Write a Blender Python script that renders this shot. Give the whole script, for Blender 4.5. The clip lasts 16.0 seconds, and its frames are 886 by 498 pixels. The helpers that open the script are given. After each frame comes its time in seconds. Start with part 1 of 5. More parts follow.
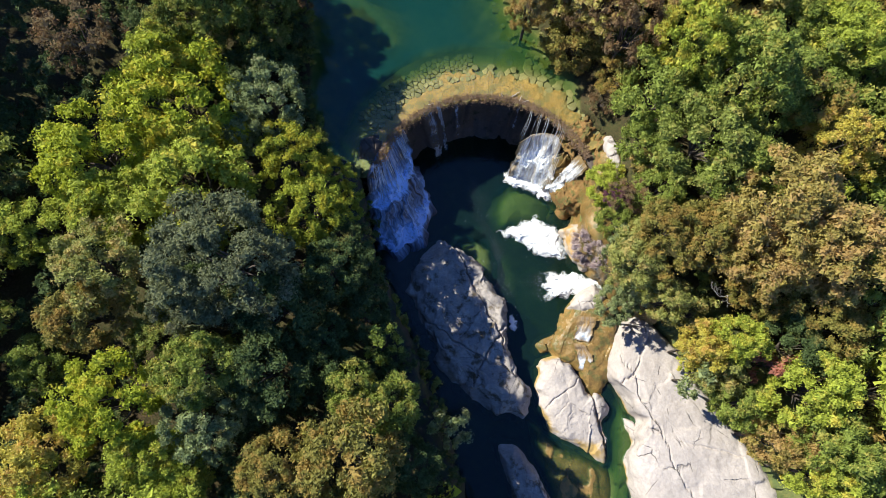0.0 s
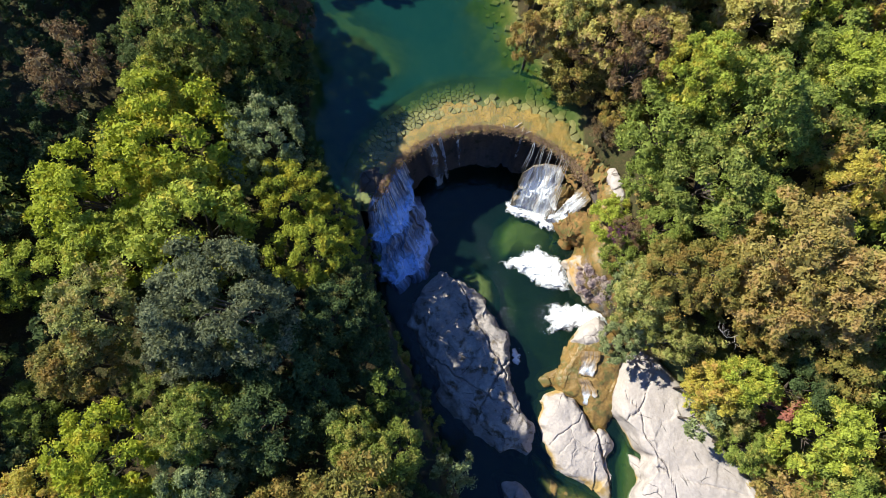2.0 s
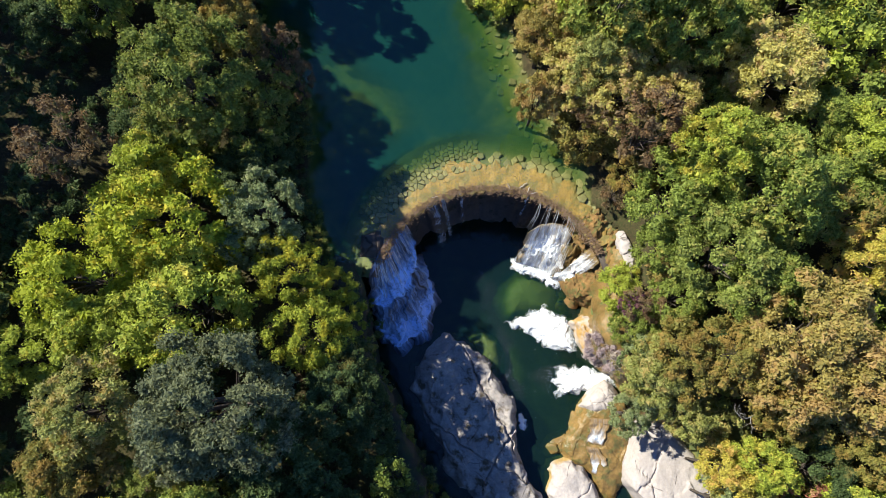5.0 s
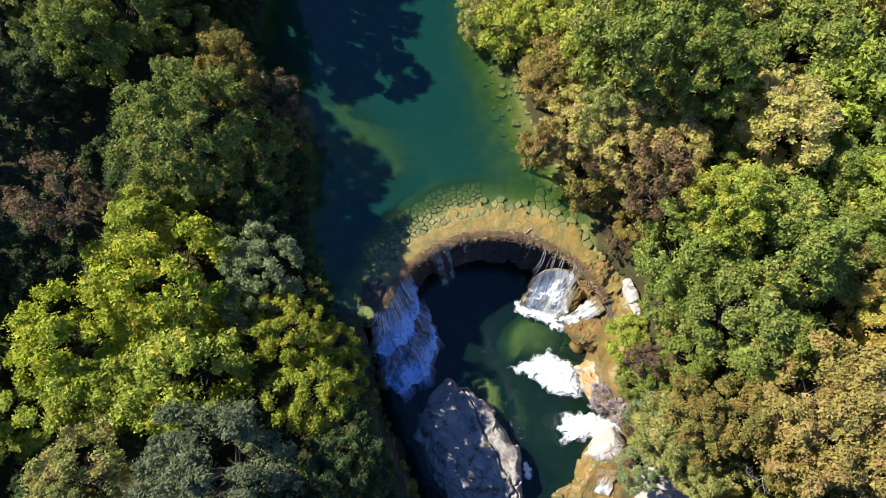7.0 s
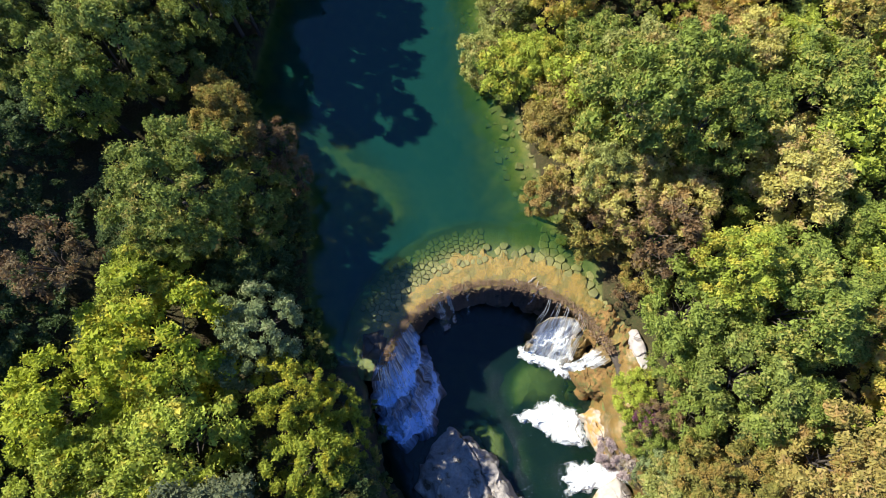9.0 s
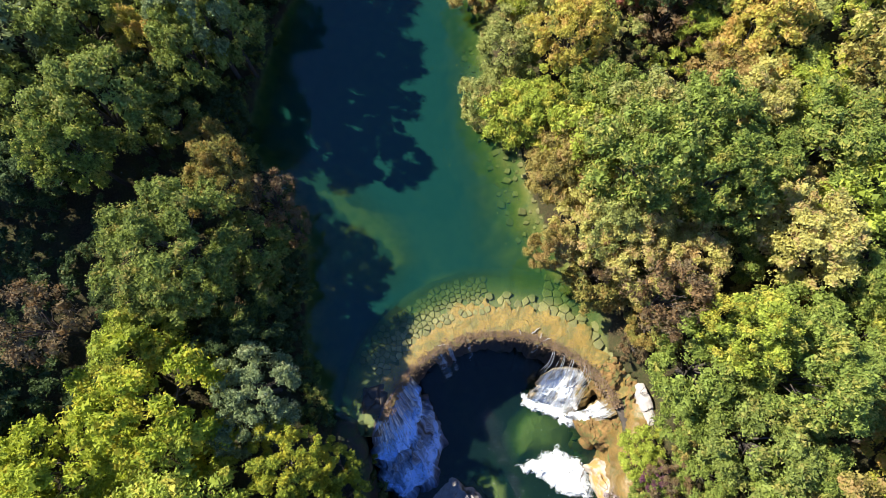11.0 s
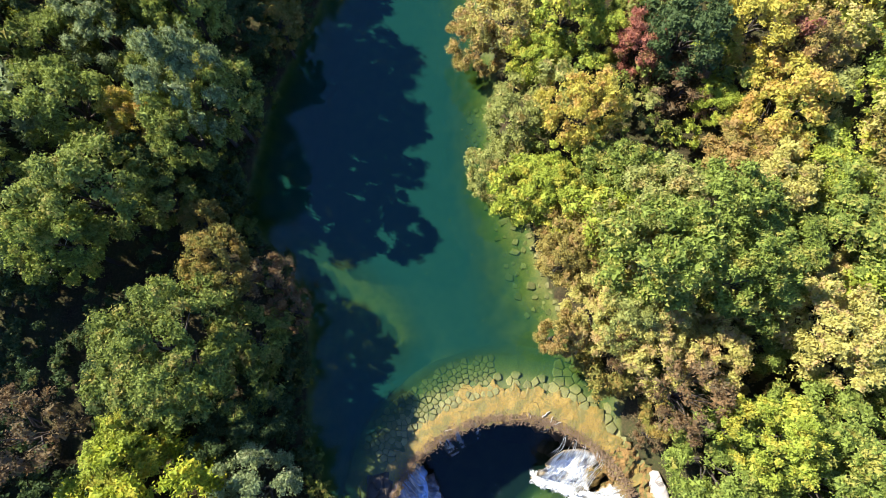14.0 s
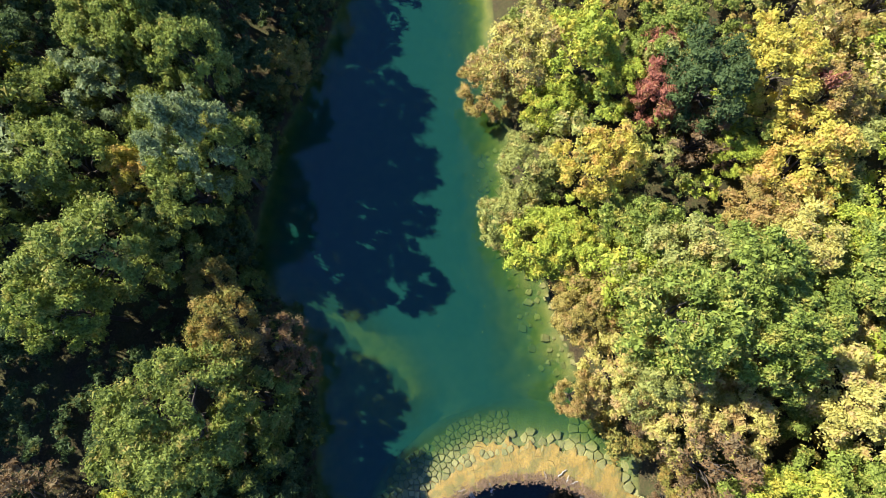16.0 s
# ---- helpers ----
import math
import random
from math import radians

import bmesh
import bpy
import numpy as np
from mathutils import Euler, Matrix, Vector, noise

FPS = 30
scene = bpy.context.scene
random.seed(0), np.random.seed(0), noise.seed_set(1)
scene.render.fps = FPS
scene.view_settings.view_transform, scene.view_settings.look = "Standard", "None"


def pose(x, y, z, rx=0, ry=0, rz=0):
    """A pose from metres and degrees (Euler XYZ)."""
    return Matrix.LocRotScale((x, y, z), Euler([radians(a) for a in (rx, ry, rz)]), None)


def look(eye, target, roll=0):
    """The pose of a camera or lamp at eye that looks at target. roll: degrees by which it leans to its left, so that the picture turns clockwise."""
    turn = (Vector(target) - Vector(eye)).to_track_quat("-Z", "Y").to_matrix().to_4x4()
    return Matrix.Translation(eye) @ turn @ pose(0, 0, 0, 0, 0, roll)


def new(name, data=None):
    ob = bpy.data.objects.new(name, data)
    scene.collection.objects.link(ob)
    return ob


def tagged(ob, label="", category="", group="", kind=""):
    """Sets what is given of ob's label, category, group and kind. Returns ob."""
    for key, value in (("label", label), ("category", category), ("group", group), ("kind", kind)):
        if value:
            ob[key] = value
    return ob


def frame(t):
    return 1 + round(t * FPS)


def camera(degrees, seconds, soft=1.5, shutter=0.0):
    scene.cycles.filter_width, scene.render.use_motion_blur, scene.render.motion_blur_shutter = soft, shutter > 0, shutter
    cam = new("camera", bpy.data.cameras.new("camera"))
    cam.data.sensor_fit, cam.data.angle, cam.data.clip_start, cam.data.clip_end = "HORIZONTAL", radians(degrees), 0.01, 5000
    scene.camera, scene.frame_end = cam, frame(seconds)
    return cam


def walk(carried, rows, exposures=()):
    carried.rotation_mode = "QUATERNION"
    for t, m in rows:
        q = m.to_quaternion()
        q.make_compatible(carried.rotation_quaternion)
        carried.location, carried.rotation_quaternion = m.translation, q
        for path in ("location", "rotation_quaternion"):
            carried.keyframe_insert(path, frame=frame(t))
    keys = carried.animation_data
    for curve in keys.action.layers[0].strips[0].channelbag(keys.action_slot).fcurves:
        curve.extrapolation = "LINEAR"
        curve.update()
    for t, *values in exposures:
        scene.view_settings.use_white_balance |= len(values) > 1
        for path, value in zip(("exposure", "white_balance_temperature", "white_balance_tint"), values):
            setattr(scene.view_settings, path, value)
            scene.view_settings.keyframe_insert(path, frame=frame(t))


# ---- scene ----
cam = camera(77.1, 16.0, soft=0.9)
METRES, EYE, TILT, LEAN, TURN = 36.0, 49.2, -75.3, 0.0, 0.0
ROWS = [
    (0.0, 0.0, 0.0, 0.0, 0.0, 0.0, -0.0),
    (0.5, -0.0019, 0.0052, 0.0201, -0.03, 0.02, 0.06),
    (1.0, -0.0033, 0.011, 0.0414, -0.04, 0.03, 0.09),
    (1.5, -0.006, 0.0169, 0.0653, -0.1, 0.05, 0.12),
    (2.0, -0.0078, 0.023, 0.0888, -0.13, 0.05, 0.17),
    (2.5, -0.01, 0.0304, 0.1158, -0.15, 0.06, 0.24),
    (3.0, -0.0121, 0.0371, 0.142, -0.2, 0.05, 0.32),
    (3.5, -0.0142, 0.0447, 0.1712, -0.23, 0.04, 0.38),
    (4.0, -0.0161, 0.052, 0.1993, -0.25, 0.02, 0.42),
    (6.5, -0.0303, 0.0894, 0.353, -0.49, -0.1, 0.67),
    (7.0, -0.0327, 0.0966, 0.3828, -0.53, -0.11, 0.72),
    (7.5, -0.0336, 0.1049, 0.4156, -0.51, -0.15, 0.76),
    (8.0, -0.0354, 0.113, 0.4461, -0.56, -0.19, 0.79),
    (8.5, -0.0364, 0.1216, 0.4792, -0.58, -0.21, 0.84),
    (9.0, -0.0378, 0.1296, 0.5098, -0.62, -0.24, 0.88),
    (11.5, -0.0415, 0.1724, 0.6726, -0.72, -0.46, 1.07),
    (12.0, -0.0428, 0.182, 0.7062, -0.77, -0.47, 1.1),
    (12.5, -0.0437, 0.1903, 0.7374, -0.76, -0.49, 1.12),
    (13.0, -0.0471, 0.1993, 0.771, -0.81, -0.56, 1.18),
    (13.5, -0.0506, 0.2076, 0.8011, -0.85, -0.59, 1.22),
    (14.0, -0.0553, 0.2164, 0.8337, -0.87, -0.63, 1.24),
    (14.5, -0.0611, 0.225, 0.8637, -0.89, -0.65, 1.27),
    (15.0, -0.0689, 0.2343, 0.8968, -0.92, -0.68, 1.31),
    (15.5, -0.0769, 0.2427, 0.9279, -0.97, -0.67, 1.33),
    (16.0, -0.0841, 0.2519, 0.9621, -0.98, -0.69, 1.36),
]
walk(cam, [(t, pose(0, 0, EYE, TILT, LEAN, TURN) @ pose(METRES * x, METRES * y, METRES * z, 90 + pitch, roll, yaw)) for t, x, y, z, yaw, pitch, roll in ROWS],
     exposures=((0.0, 1.0, 5750, 10), (8.0, 1.12, 5750, 10), (16.0, 1.56, 5750, 10)))

# ---- world, sun ----
SUN_X, SUN_Y = 1.0, -0.56          # where a shadow falls, per metre of height
SUN_ELEV = math.atan2(1.0, math.hypot(SUN_X, SUN_Y))
world = bpy.data.worlds.new("World")
scene.world = world
world.use_nodes = True
sky = world.node_tree.nodes.new("ShaderNodeTexSky")
sky.sky_type, sky.sun_disc = "NISHITA", False
sky.ozone_density, sky.dust_density = 6.0, 0.1
sky.sun_elevation, sky.sun_rotation = SUN_ELEV, math.atan2(-SUN_X, -SUN_Y)
tone = world.node_tree.nodes.new("ShaderNodeMix")
tone.data_type, tone.blend_type = "RGBA", "MULTIPLY"
tone.inputs[0].default_value, tone.inputs[7].default_value = 1.0, (0.74, 0.87, 1.12, 1.0)
world.node_tree.links.new(sky.outputs[0], tone.inputs[6])
world.node_tree.links.new(tone.outputs[2], world.node_tree.nodes["Background"].inputs[0])
world.node_tree.nodes["Background"].inputs[1].default_value = 0.08
sun_data = bpy.data.lights.new("sun", "SUN")
sun_data.energy, sun_data.angle, sun_data.color = 5.0, radians(0.53), (1.0, 0.91, 0.69)
sun = new("sun", sun_data)
sun.matrix_world = look((-SUN_X * 100, -SUN_Y * 100, 100), (0, 0, 0))


# ---- materials ----
def material(name, rough=0.8, spec=0.3):
    m = bpy.data.materials.new(name)
    m.use_nodes = True
    b = m.node_tree.nodes["Principled BSDF"]
    b.inputs["Roughness"].default_value = rough
    b.inputs["Specular IOR Level"].default_value = spec
    return m, m.node_tree, b


def node(nt, kind, **values):
    n = nt.nodes.new(kind)
    for key, v in values.items():
        n.inputs[key.replace("_", " ")].default_value = v
    return n


def noise_fac(nt, scale, detail=4.0, rough=0.6, stretch=None, co=None, lo=0.0, hi=1.0):
    """World-space noise, remapped to 0..1 between lo and hi."""
    if co is None:
        co = nt.nodes.new("ShaderNodeNewGeometry").outputs["Position"]
    if stretch:
        mp = nt.nodes.new("ShaderNodeMapping")
        mp.inputs["Scale"].default_value = stretch
        nt.links.new(co, mp.inputs["Vector"])
        co = mp.outputs[0]
    n = node(nt, "ShaderNodeTexNoise", Scale=scale, Detail=detail, Roughness=rough)
    nt.links.new(co, n.inputs["Vector"])
    r = nt.nodes.new("ShaderNodeMapRange")
    r.inputs[1].default_value, r.inputs[2].default_value = lo, hi
    nt.links.new(n.outputs[0], r.inputs[0])
    return r.outputs[0]


def blend(nt, fac, a, b):
    n = nt.nodes.new("ShaderNodeMix")
    n.data_type = "RGBA"
    for value, socket in ((fac, n.inputs[0]), (a, n.inputs[6]), (b, n.inputs[7])):
        if isinstance(value, tuple):
            socket.default_value = (*value, 1.0)
        elif isinstance(value, (int, float)):
            socket.default_value = value
        else:
            nt.links.new(value, socket)
    return n.outputs[2]


def relief(nt, bsdf, fac, strength, distance):
    b = nt.nodes.new("ShaderNodeBump")
    b.inputs["Strength"].default_value, b.inputs["Distance"].default_value = strength, distance
    nt.links.new(fac, b.inputs["Height"])
    nt.links.new(b.outputs[0], bsdf.inputs["Normal"])
    return b


def math_node(nt, op, a, b=None):
    n = nt.nodes.new("ShaderNodeMath")
    n.operation = op
    for value, socket in ((a, n.inputs[0]), (b, n.inputs[1])):
        if value is None:
            continue
        if isinstance(value, (int, float)):
            socket.default_value = value
        else:
            nt.links.new(value, socket)
    return n.outputs[0]


def stone(name, pale, mid, dark, rough=0.85, crack=0.0, moss=None, moss_lo=0.55, scale=1.0, stain=None, vary=0.0):
    m, nt, b = material(name, rough)
    broad = noise_fac(nt, 0.35 * scale, 5, 0.6, lo=0.35, hi=0.65)
    fine = noise_fac(nt, 3.5 * scale, 8, 0.7, lo=0.3, hi=0.75)
    colour = blend(nt, broad, mid, pale)
    colour = blend(nt, math_node(nt, "MULTIPLY", fine, 0.55), colour, dark)
    height = math_node(nt, "MULTIPLY", noise_fac(nt, 2.2 * scale, 9, 0.68), 1.0)
    if crack:
        v = node(nt, "ShaderNodeTexVoronoi", Scale=crack)
        v.feature = "DISTANCE_TO_EDGE"
        geo = nt.nodes.new("ShaderNodeNewGeometry")
        warp = nt.nodes.new("ShaderNodeTexNoise")
        warp.inputs["Scale"].default_value = 0.9
        warp.inputs["Detail"].default_value = 5
        nt.links.new(geo.outputs["Position"], warp.inputs["Vector"])
        add = nt.nodes.new("ShaderNodeVectorMath")
        add.operation = "MULTIPLY_ADD"
        nt.links.new(warp.outputs["Color"], add.inputs[0])
        add.inputs[1].default_value = (0.4, 0.4, 0.4)
        nt.links.new(geo.outputs["Position"], add.inputs[2])
        nt.links.new(add.outputs[0], v.inputs["Vector"])
        line = nt.nodes.new("ShaderNodeMapRange")
        line.inputs[1].default_value, line.inputs[2].default_value = 0.0, 0.010
        line.inputs[3].default_value, line.inputs[4].default_value = 1.0, 0.0
        nt.links.new(v.outputs["Distance"], line.inputs[0])
        gate = math_node(nt, "MULTIPLY", line.outputs[0], noise_fac(nt, 0.6, 2, 0.5, lo=0.48, hi=0.60))
        colour = blend(nt, math_node(nt, "MULTIPLY", gate, 0.7), colour, tuple(0.4 * c for c in dark))
        height = math_node(nt, "SUBTRACT", height, math_node(nt, "MULTIPLY", gate, 1.2))
    if moss:
        patch = noise_fac(nt, 0.8 * scale, 6, 0.65, lo=moss_lo, hi=moss_lo + 0.1)
        colour = blend(nt, patch, colour, moss)
    if stain:                                        # ochre crust along the waterline
        xyz = nt.nodes.new("ShaderNodeSeparateXYZ")
        nt.links.new(nt.nodes.new("ShaderNodeNewGeometry").outputs["Position"], xyz.inputs[0])
        line = nt.nodes.new("ShaderNodeMapRange")
        line.inputs[1].default_value, line.inputs[2].default_value = -6.45, -6.75
        nt.links.new(math_node(nt, "ADD", xyz.outputs[2], math_node(nt, "MULTIPLY", math_node(nt, "SUBTRACT", broad, 0.5), 0.6)), line.inputs[0])
        wet = math_node(nt, "MULTIPLY", line.outputs[0], noise_fac(nt, 0.45, 3, 0.5, lo=0.42, hi=0.56))
        colour = blend(nt, wet, colour, stain)
    if vary:                                         # each piece a little lighter or browner than its neighbours
        one = nt.nodes.new("ShaderNodeObjectInfo").outputs["Random"]
        colour = blend(nt, math_node(nt, "MULTIPLY", one, vary), colour, dark)
    nt.links.new(colour, b.inputs["Base Color"])
    relief(nt, b, height, 0.7, 0.12)
    return m


LIMESTONE = stone("pale limestone", (0.51, 0.45, 0.415), (0.40, 0.35, 0.32), (0.23, 0.195, 0.175), crack=0.26, stain=(0.34, 0.23, 0.08))
BOULDER = stone("grey limestone", (0.48, 0.42, 0.37), (0.28, 0.25, 0.235), (0.09, 0.08, 0.075), crack=0.4, moss=(0.11, 0.085, 0.055), moss_lo=0.53)
OCHRE = stone("wet ochre travertine", (0.32, 0.20, 0.065), (0.19, 0.12, 0.035), (0.06, 0.04, 0.018), rough=0.28, moss=(0.12, 0.105, 0.035), moss_lo=0.50, scale=1.5)
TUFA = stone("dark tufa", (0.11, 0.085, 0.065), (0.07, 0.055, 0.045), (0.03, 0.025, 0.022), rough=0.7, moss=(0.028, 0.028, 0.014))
# Near-black: the shade on this gorge side is put into its colour.
SHADE_ROCK = stone("mossy rock darkened for deep shade", (0.05, 0.045, 0.03), (0.03, 0.028, 0.02), (0.014, 0.013, 0.011), rough=0.8, moss=(0.03, 0.04, 0.015), moss_lo=0.46)
SHELF = stone("ochre tufa shelf", (0.42, 0.275, 0.07), (0.31, 0.20, 0.05), (0.12, 0.085, 0.03), rough=0.5, crack=0.9, moss=(0.20, 0.16, 0.05), moss_lo=0.47, scale=1.2)
BEDSTONE = stone("algae-grown slab", (0.38, 0.32, 0.13), (0.28, 0.26, 0.10), (0.12, 0.12, 0.045), rough=0.7, scale=2.0, vary=0.7)
ALGAE = stone("green algae bed", (0.17, 0.18, 0.06), (0.11, 0.14, 0.045), (0.04, 0.05, 0.02), rough=0.7, scale=1.6)
LEDGE = stone("limestone with ochre streaks", (0.47, 0.41, 0.36), (0.36, 0.31, 0.26), (0.28, 0.20, 0.12), moss=(0.36, 0.22, 0.07), moss_lo=0.50)
RUST = stone("rust-brown moss", (0.30, 0.17, 0.055), (0.18, 0.105, 0.035), (0.05, 0.032, 0.014), rough=0.95, moss=(0.11, 0.10, 0.03), moss_lo=0.48, scale=2.2)
FRINGE = stone("root and moss fringe", (0.34, 0.225, 0.14), (0.24, 0.155, 0.09), (0.08, 0.055, 0.035), rough=0.9, scale=3.0)


def soil():
    m, nt, b = material("leaf litter", 0.95, 0.1)
    c = blend(nt, noise_fac(nt, 0.5, 5, lo=0.35, hi=0.65), (0.035, 0.026, 0.016), (0.05, 0.055, 0.02))
    c = blend(nt, noise_fac(nt, 6.0, 8, 0.75, lo=0.45, hi=0.7), c, (0.10, 0.07, 0.035))
    # below the waterline the bed is silt and algae
    z = nt.nodes.new("ShaderNodeSeparateXYZ")
    nt.links.new(nt.nodes.new("ShaderNodeNewGeometry").outputs["Position"], z.inputs[0])
    y_part = nt.nodes.new("ShaderNodeMapRange")
    y_part.inputs[1].default_value, y_part.inputs[2].default_value = 0.02, -0.35
    nt.links.new(z.outputs[2], y_part.inputs[0])
    silt = blend(nt, noise_fac(nt, 0.9, 6, lo=0.35, hi=0.65), (0.20, 0.19, 0.06), (0.10, 0.13, 0.045))
    nt.links.new(blend(nt, y_part.outputs[0], c, silt), b.inputs["Base Color"])
    relief(nt, b, noise_fac(nt, 5.0, 9, 0.75), 0.9, 0.15)
    return m


SOIL = soil()


def water(name, deep, abyss, tint, ripple):
    """Turbid water: clear where it is thin, green with suspended lime where it is deep (attribute murk, 0 to 1)."""
    m, nt, b = material(name)
    nt.nodes.remove(b)
    out = nt.nodes["Material Output"]
    clear = nt.nodes.new("ShaderNodeBsdfTransparent")
    body = nt.nodes.new("ShaderNodeBsdfDiffuse")
    hole = nt.nodes.new("ShaderNodeAttribute")
    hole.attribute_name = "deep"
    near = blend(nt, noise_fac(nt, 0.12, 4, lo=0.3, hi=0.7), deep, tuple(c * f for c, f in zip(deep, (0.7, 0.8, 1.05))))
    nt.links.new(blend(nt, hole.outputs["Fac"], near, abyss), body.inputs[0])
    gloss = nt.nodes.new("ShaderNodeBsdfGlossy")
    gloss.inputs["Roughness"].default_value = 0.06
    murk = nt.nodes.new("ShaderNodeAttribute")
    murk.attribute_name = "murk"
    mix = nt.nodes.new("ShaderNodeMixShader")
    nt.links.new(murk.outputs["Fac"], mix.inputs[0])
    thin = math_node(nt, "MINIMUM", math_node(nt, "MULTIPLY", murk.outputs["Fac"], 2.5), 1.0)
    nt.links.new(blend(nt, thin, (0.95, 0.96, 0.92), tint), clear.inputs[0])
    nt.links.new(clear.outputs[0], mix.inputs[1])
    nt.links.new(body.outputs[0], mix.inputs[2])
    fres = nt.nodes.new("ShaderNodeLayerWeight")
    fres.inputs[0].default_value = 0.5
    top = nt.nodes.new("ShaderNodeMixShader")
    nt.links.new(math_node(nt, "ADD", math_node(nt, "MULTIPLY", math_node(nt, "POWER", fres.outputs["Facing"], 5.0), 0.9), 0.032), top.inputs[0])
    nt.links.new(mix.outputs[0], top.inputs[1])
    nt.links.new(gloss.outputs[0], top.inputs[2])
    nt.links.new(top.outputs[0], out.inputs[0])
    bump = nt.nodes.new("ShaderNodeBump")
    bump.inputs["Strength"].default_value, bump.inputs["Distance"].default_value = ripple, 0.08
    nt.links.new(noise_fac(nt, 1.6, 4, 0.55), bump.inputs["Height"])
    for n in (gloss, fres):
        nt.links.new(bump.outputs[0], n.inputs["Normal"])
    return m


WATER_UP = water("emerald pool water", (0.014, 0.056, 0.026), (0.006, 0.037, 0.026), (0.60, 0.79, 0.46), 0.10)
WATER_LOW = water("plunge pool water", (0.006, 0.034, 0.026), (0.0045, 0.0135, 0.0105), (0.46, 0.72, 0.40), 0.5)


def froth(m, b, alpha, colour):
    """Aerated water: half of its light comes through from behind, and its gaps are open."""
    nt = m.node_tree
    b.inputs["Alpha"].default_value = 1.0
    for link in list(b.inputs["Alpha"].links):
        nt.links.remove(link)
    back = nt.nodes.new("ShaderNodeBsdfTranslucent")
    back.inputs[0].default_value = (*colour, 1)
    body = nt.nodes.new("ShaderNodeMixShader")
    body.inputs[0].default_value = 0.55
    nt.links.new(b.outputs[0], body.inputs[1])
    nt.links.new(back.outputs[0], body.inputs[2])
    gap = nt.nodes.new("ShaderNodeMixShader")
    nt.links.new(alpha, gap.inputs[0])
    nt.links.new(nt.nodes.new("ShaderNodeBsdfTransparent").outputs[0], gap.inputs[1])
    nt.links.new(body.outputs[0], gap.inputs[2])
    nt.links.new(gap.outputs[0], nt.nodes["Material Output"].inputs[0])


def white_water(name, scale, lo, hi, share, colour=(0.74, 0.84, 0.97)):
    """Broken white water, streaked along the flow (the mesh's UV), thick in billows and thin between them."""
    m, nt, b = material(name, 0.5, 0.3)
    uv = nt.nodes.new("ShaderNodeUVMap").outputs[0]
    a = noise_fac(nt, scale, 6, 0.62, stretch=(1.0, 0.07, 1.0), co=uv, lo=lo, hi=hi)
    w = noise_fac(nt, 0.8, 5, 0.6, lo=0.43, hi=0.59)
    edge = nt.nodes.new("ShaderNodeAttribute")
    edge.attribute_name = "body"
    thick = math_node(nt, "ADD", math_node(nt, "MULTIPLY", w, share), math_node(nt, "MULTIPLY", a, 1.0 - share * 0.6))
    alpha = math_node(nt, "MULTIPLY", math_node(nt, "MULTIPLY", thick, math_node(nt, "ADD", math_node(nt, "MULTIPLY", w, 0.5), 0.4)), edge.outputs["Fac"])
    alpha = math_node(nt, "MULTIPLY", alpha, 0.62)
    nt.links.new(alpha, b.inputs["Alpha"])
    b.inputs["Base Color"].default_value = (*colour, 1)
    relief(nt, b, math_node(nt, "ADD", a, w), 0.35, 0.12)
    froth(m, b, alpha, colour)
    return m


def washed_rock(name, pale, dark, white, scale, lo, hi, cover):
    """Rock under a skin of running water: fine streaks along the flow (the mesh's UV), thick froth at the foot of each tier
    (attribute froth), wet stone between."""
    m, nt, b = material(name, 0.4, 0.4)
    uv = nt.nodes.new("ShaderNodeUVMap").outputs[0]
    fine = noise_fac(nt, scale, 7, 0.66, stretch=(1.0, 0.04, 1.0), co=uv, lo=lo, hi=hi)
    coarse = noise_fac(nt, scale * 0.35, 4, 0.6, stretch=(1.0, 0.06, 1.0), co=uv, lo=0.38, hi=0.60)
    curl = noise_fac(nt, 2.4, 6, 0.66, lo=0.36, hi=0.60)
    edge = nt.nodes.new("ShaderNodeAttribute")
    edge.attribute_name = "body"
    foot = nt.nodes.new("ShaderNodeAttribute")
    foot.attribute_name = "froth"
    streak = math_node(nt, "MULTIPLY", fine, math_node(nt, "ADD", math_node(nt, "MULTIPLY", coarse, 0.9), 0.25))
    share = math_node(nt, "ADD", math_node(nt, "MULTIPLY", streak, cover), math_node(nt, "MULTIPLY", foot.outputs["Fac"], math_node(nt, "ADD", math_node(nt, "MULTIPLY", curl, 0.75), 0.25)))
    share = math_node(nt, "MINIMUM", math_node(nt, "MULTIPLY", share, edge.outputs["Fac"]), 1.0)
    stone_c = blend(nt, noise_fac(nt, 2.0, 7, 0.7, lo=0.3, hi=0.7), dark, pale)
    nt.links.new(blend(nt, share, stone_c, white), b.inputs["Base Color"])
    relief(nt, b, math_node(nt, "ADD", math_node(nt, "MULTIPLY", fine, 0.5), math_node(nt, "MULTIPLY", curl, 0.8)), 0.3, 0.12)
    return m


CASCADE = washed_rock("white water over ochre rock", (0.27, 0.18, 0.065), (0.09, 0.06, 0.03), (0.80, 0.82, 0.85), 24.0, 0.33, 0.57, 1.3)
# Bluish white and near-black rock put the cascade's shade into its colour.
SHADE_BLUE = washed_rock("shade-blue white water over dark rock", (0.035, 0.034, 0.036), (0.012, 0.012, 0.013), (0.46, 0.63, 1.0), 30.0, 0.38, 0.64, 0.95)
TRICKLE = washed_rock("thin stream over ochre rock", (0.34, 0.21, 0.07), (0.16, 0.10, 0.04), (0.62, 0.68, 0.76), 16.0, 0.42, 0.68, 0.3)
# white_water's slightly blue default puts the shade's skylight into the veil.
VEIL = white_water("thin veil of falling water", 12.0, 0.34, 0.60, 0.35)


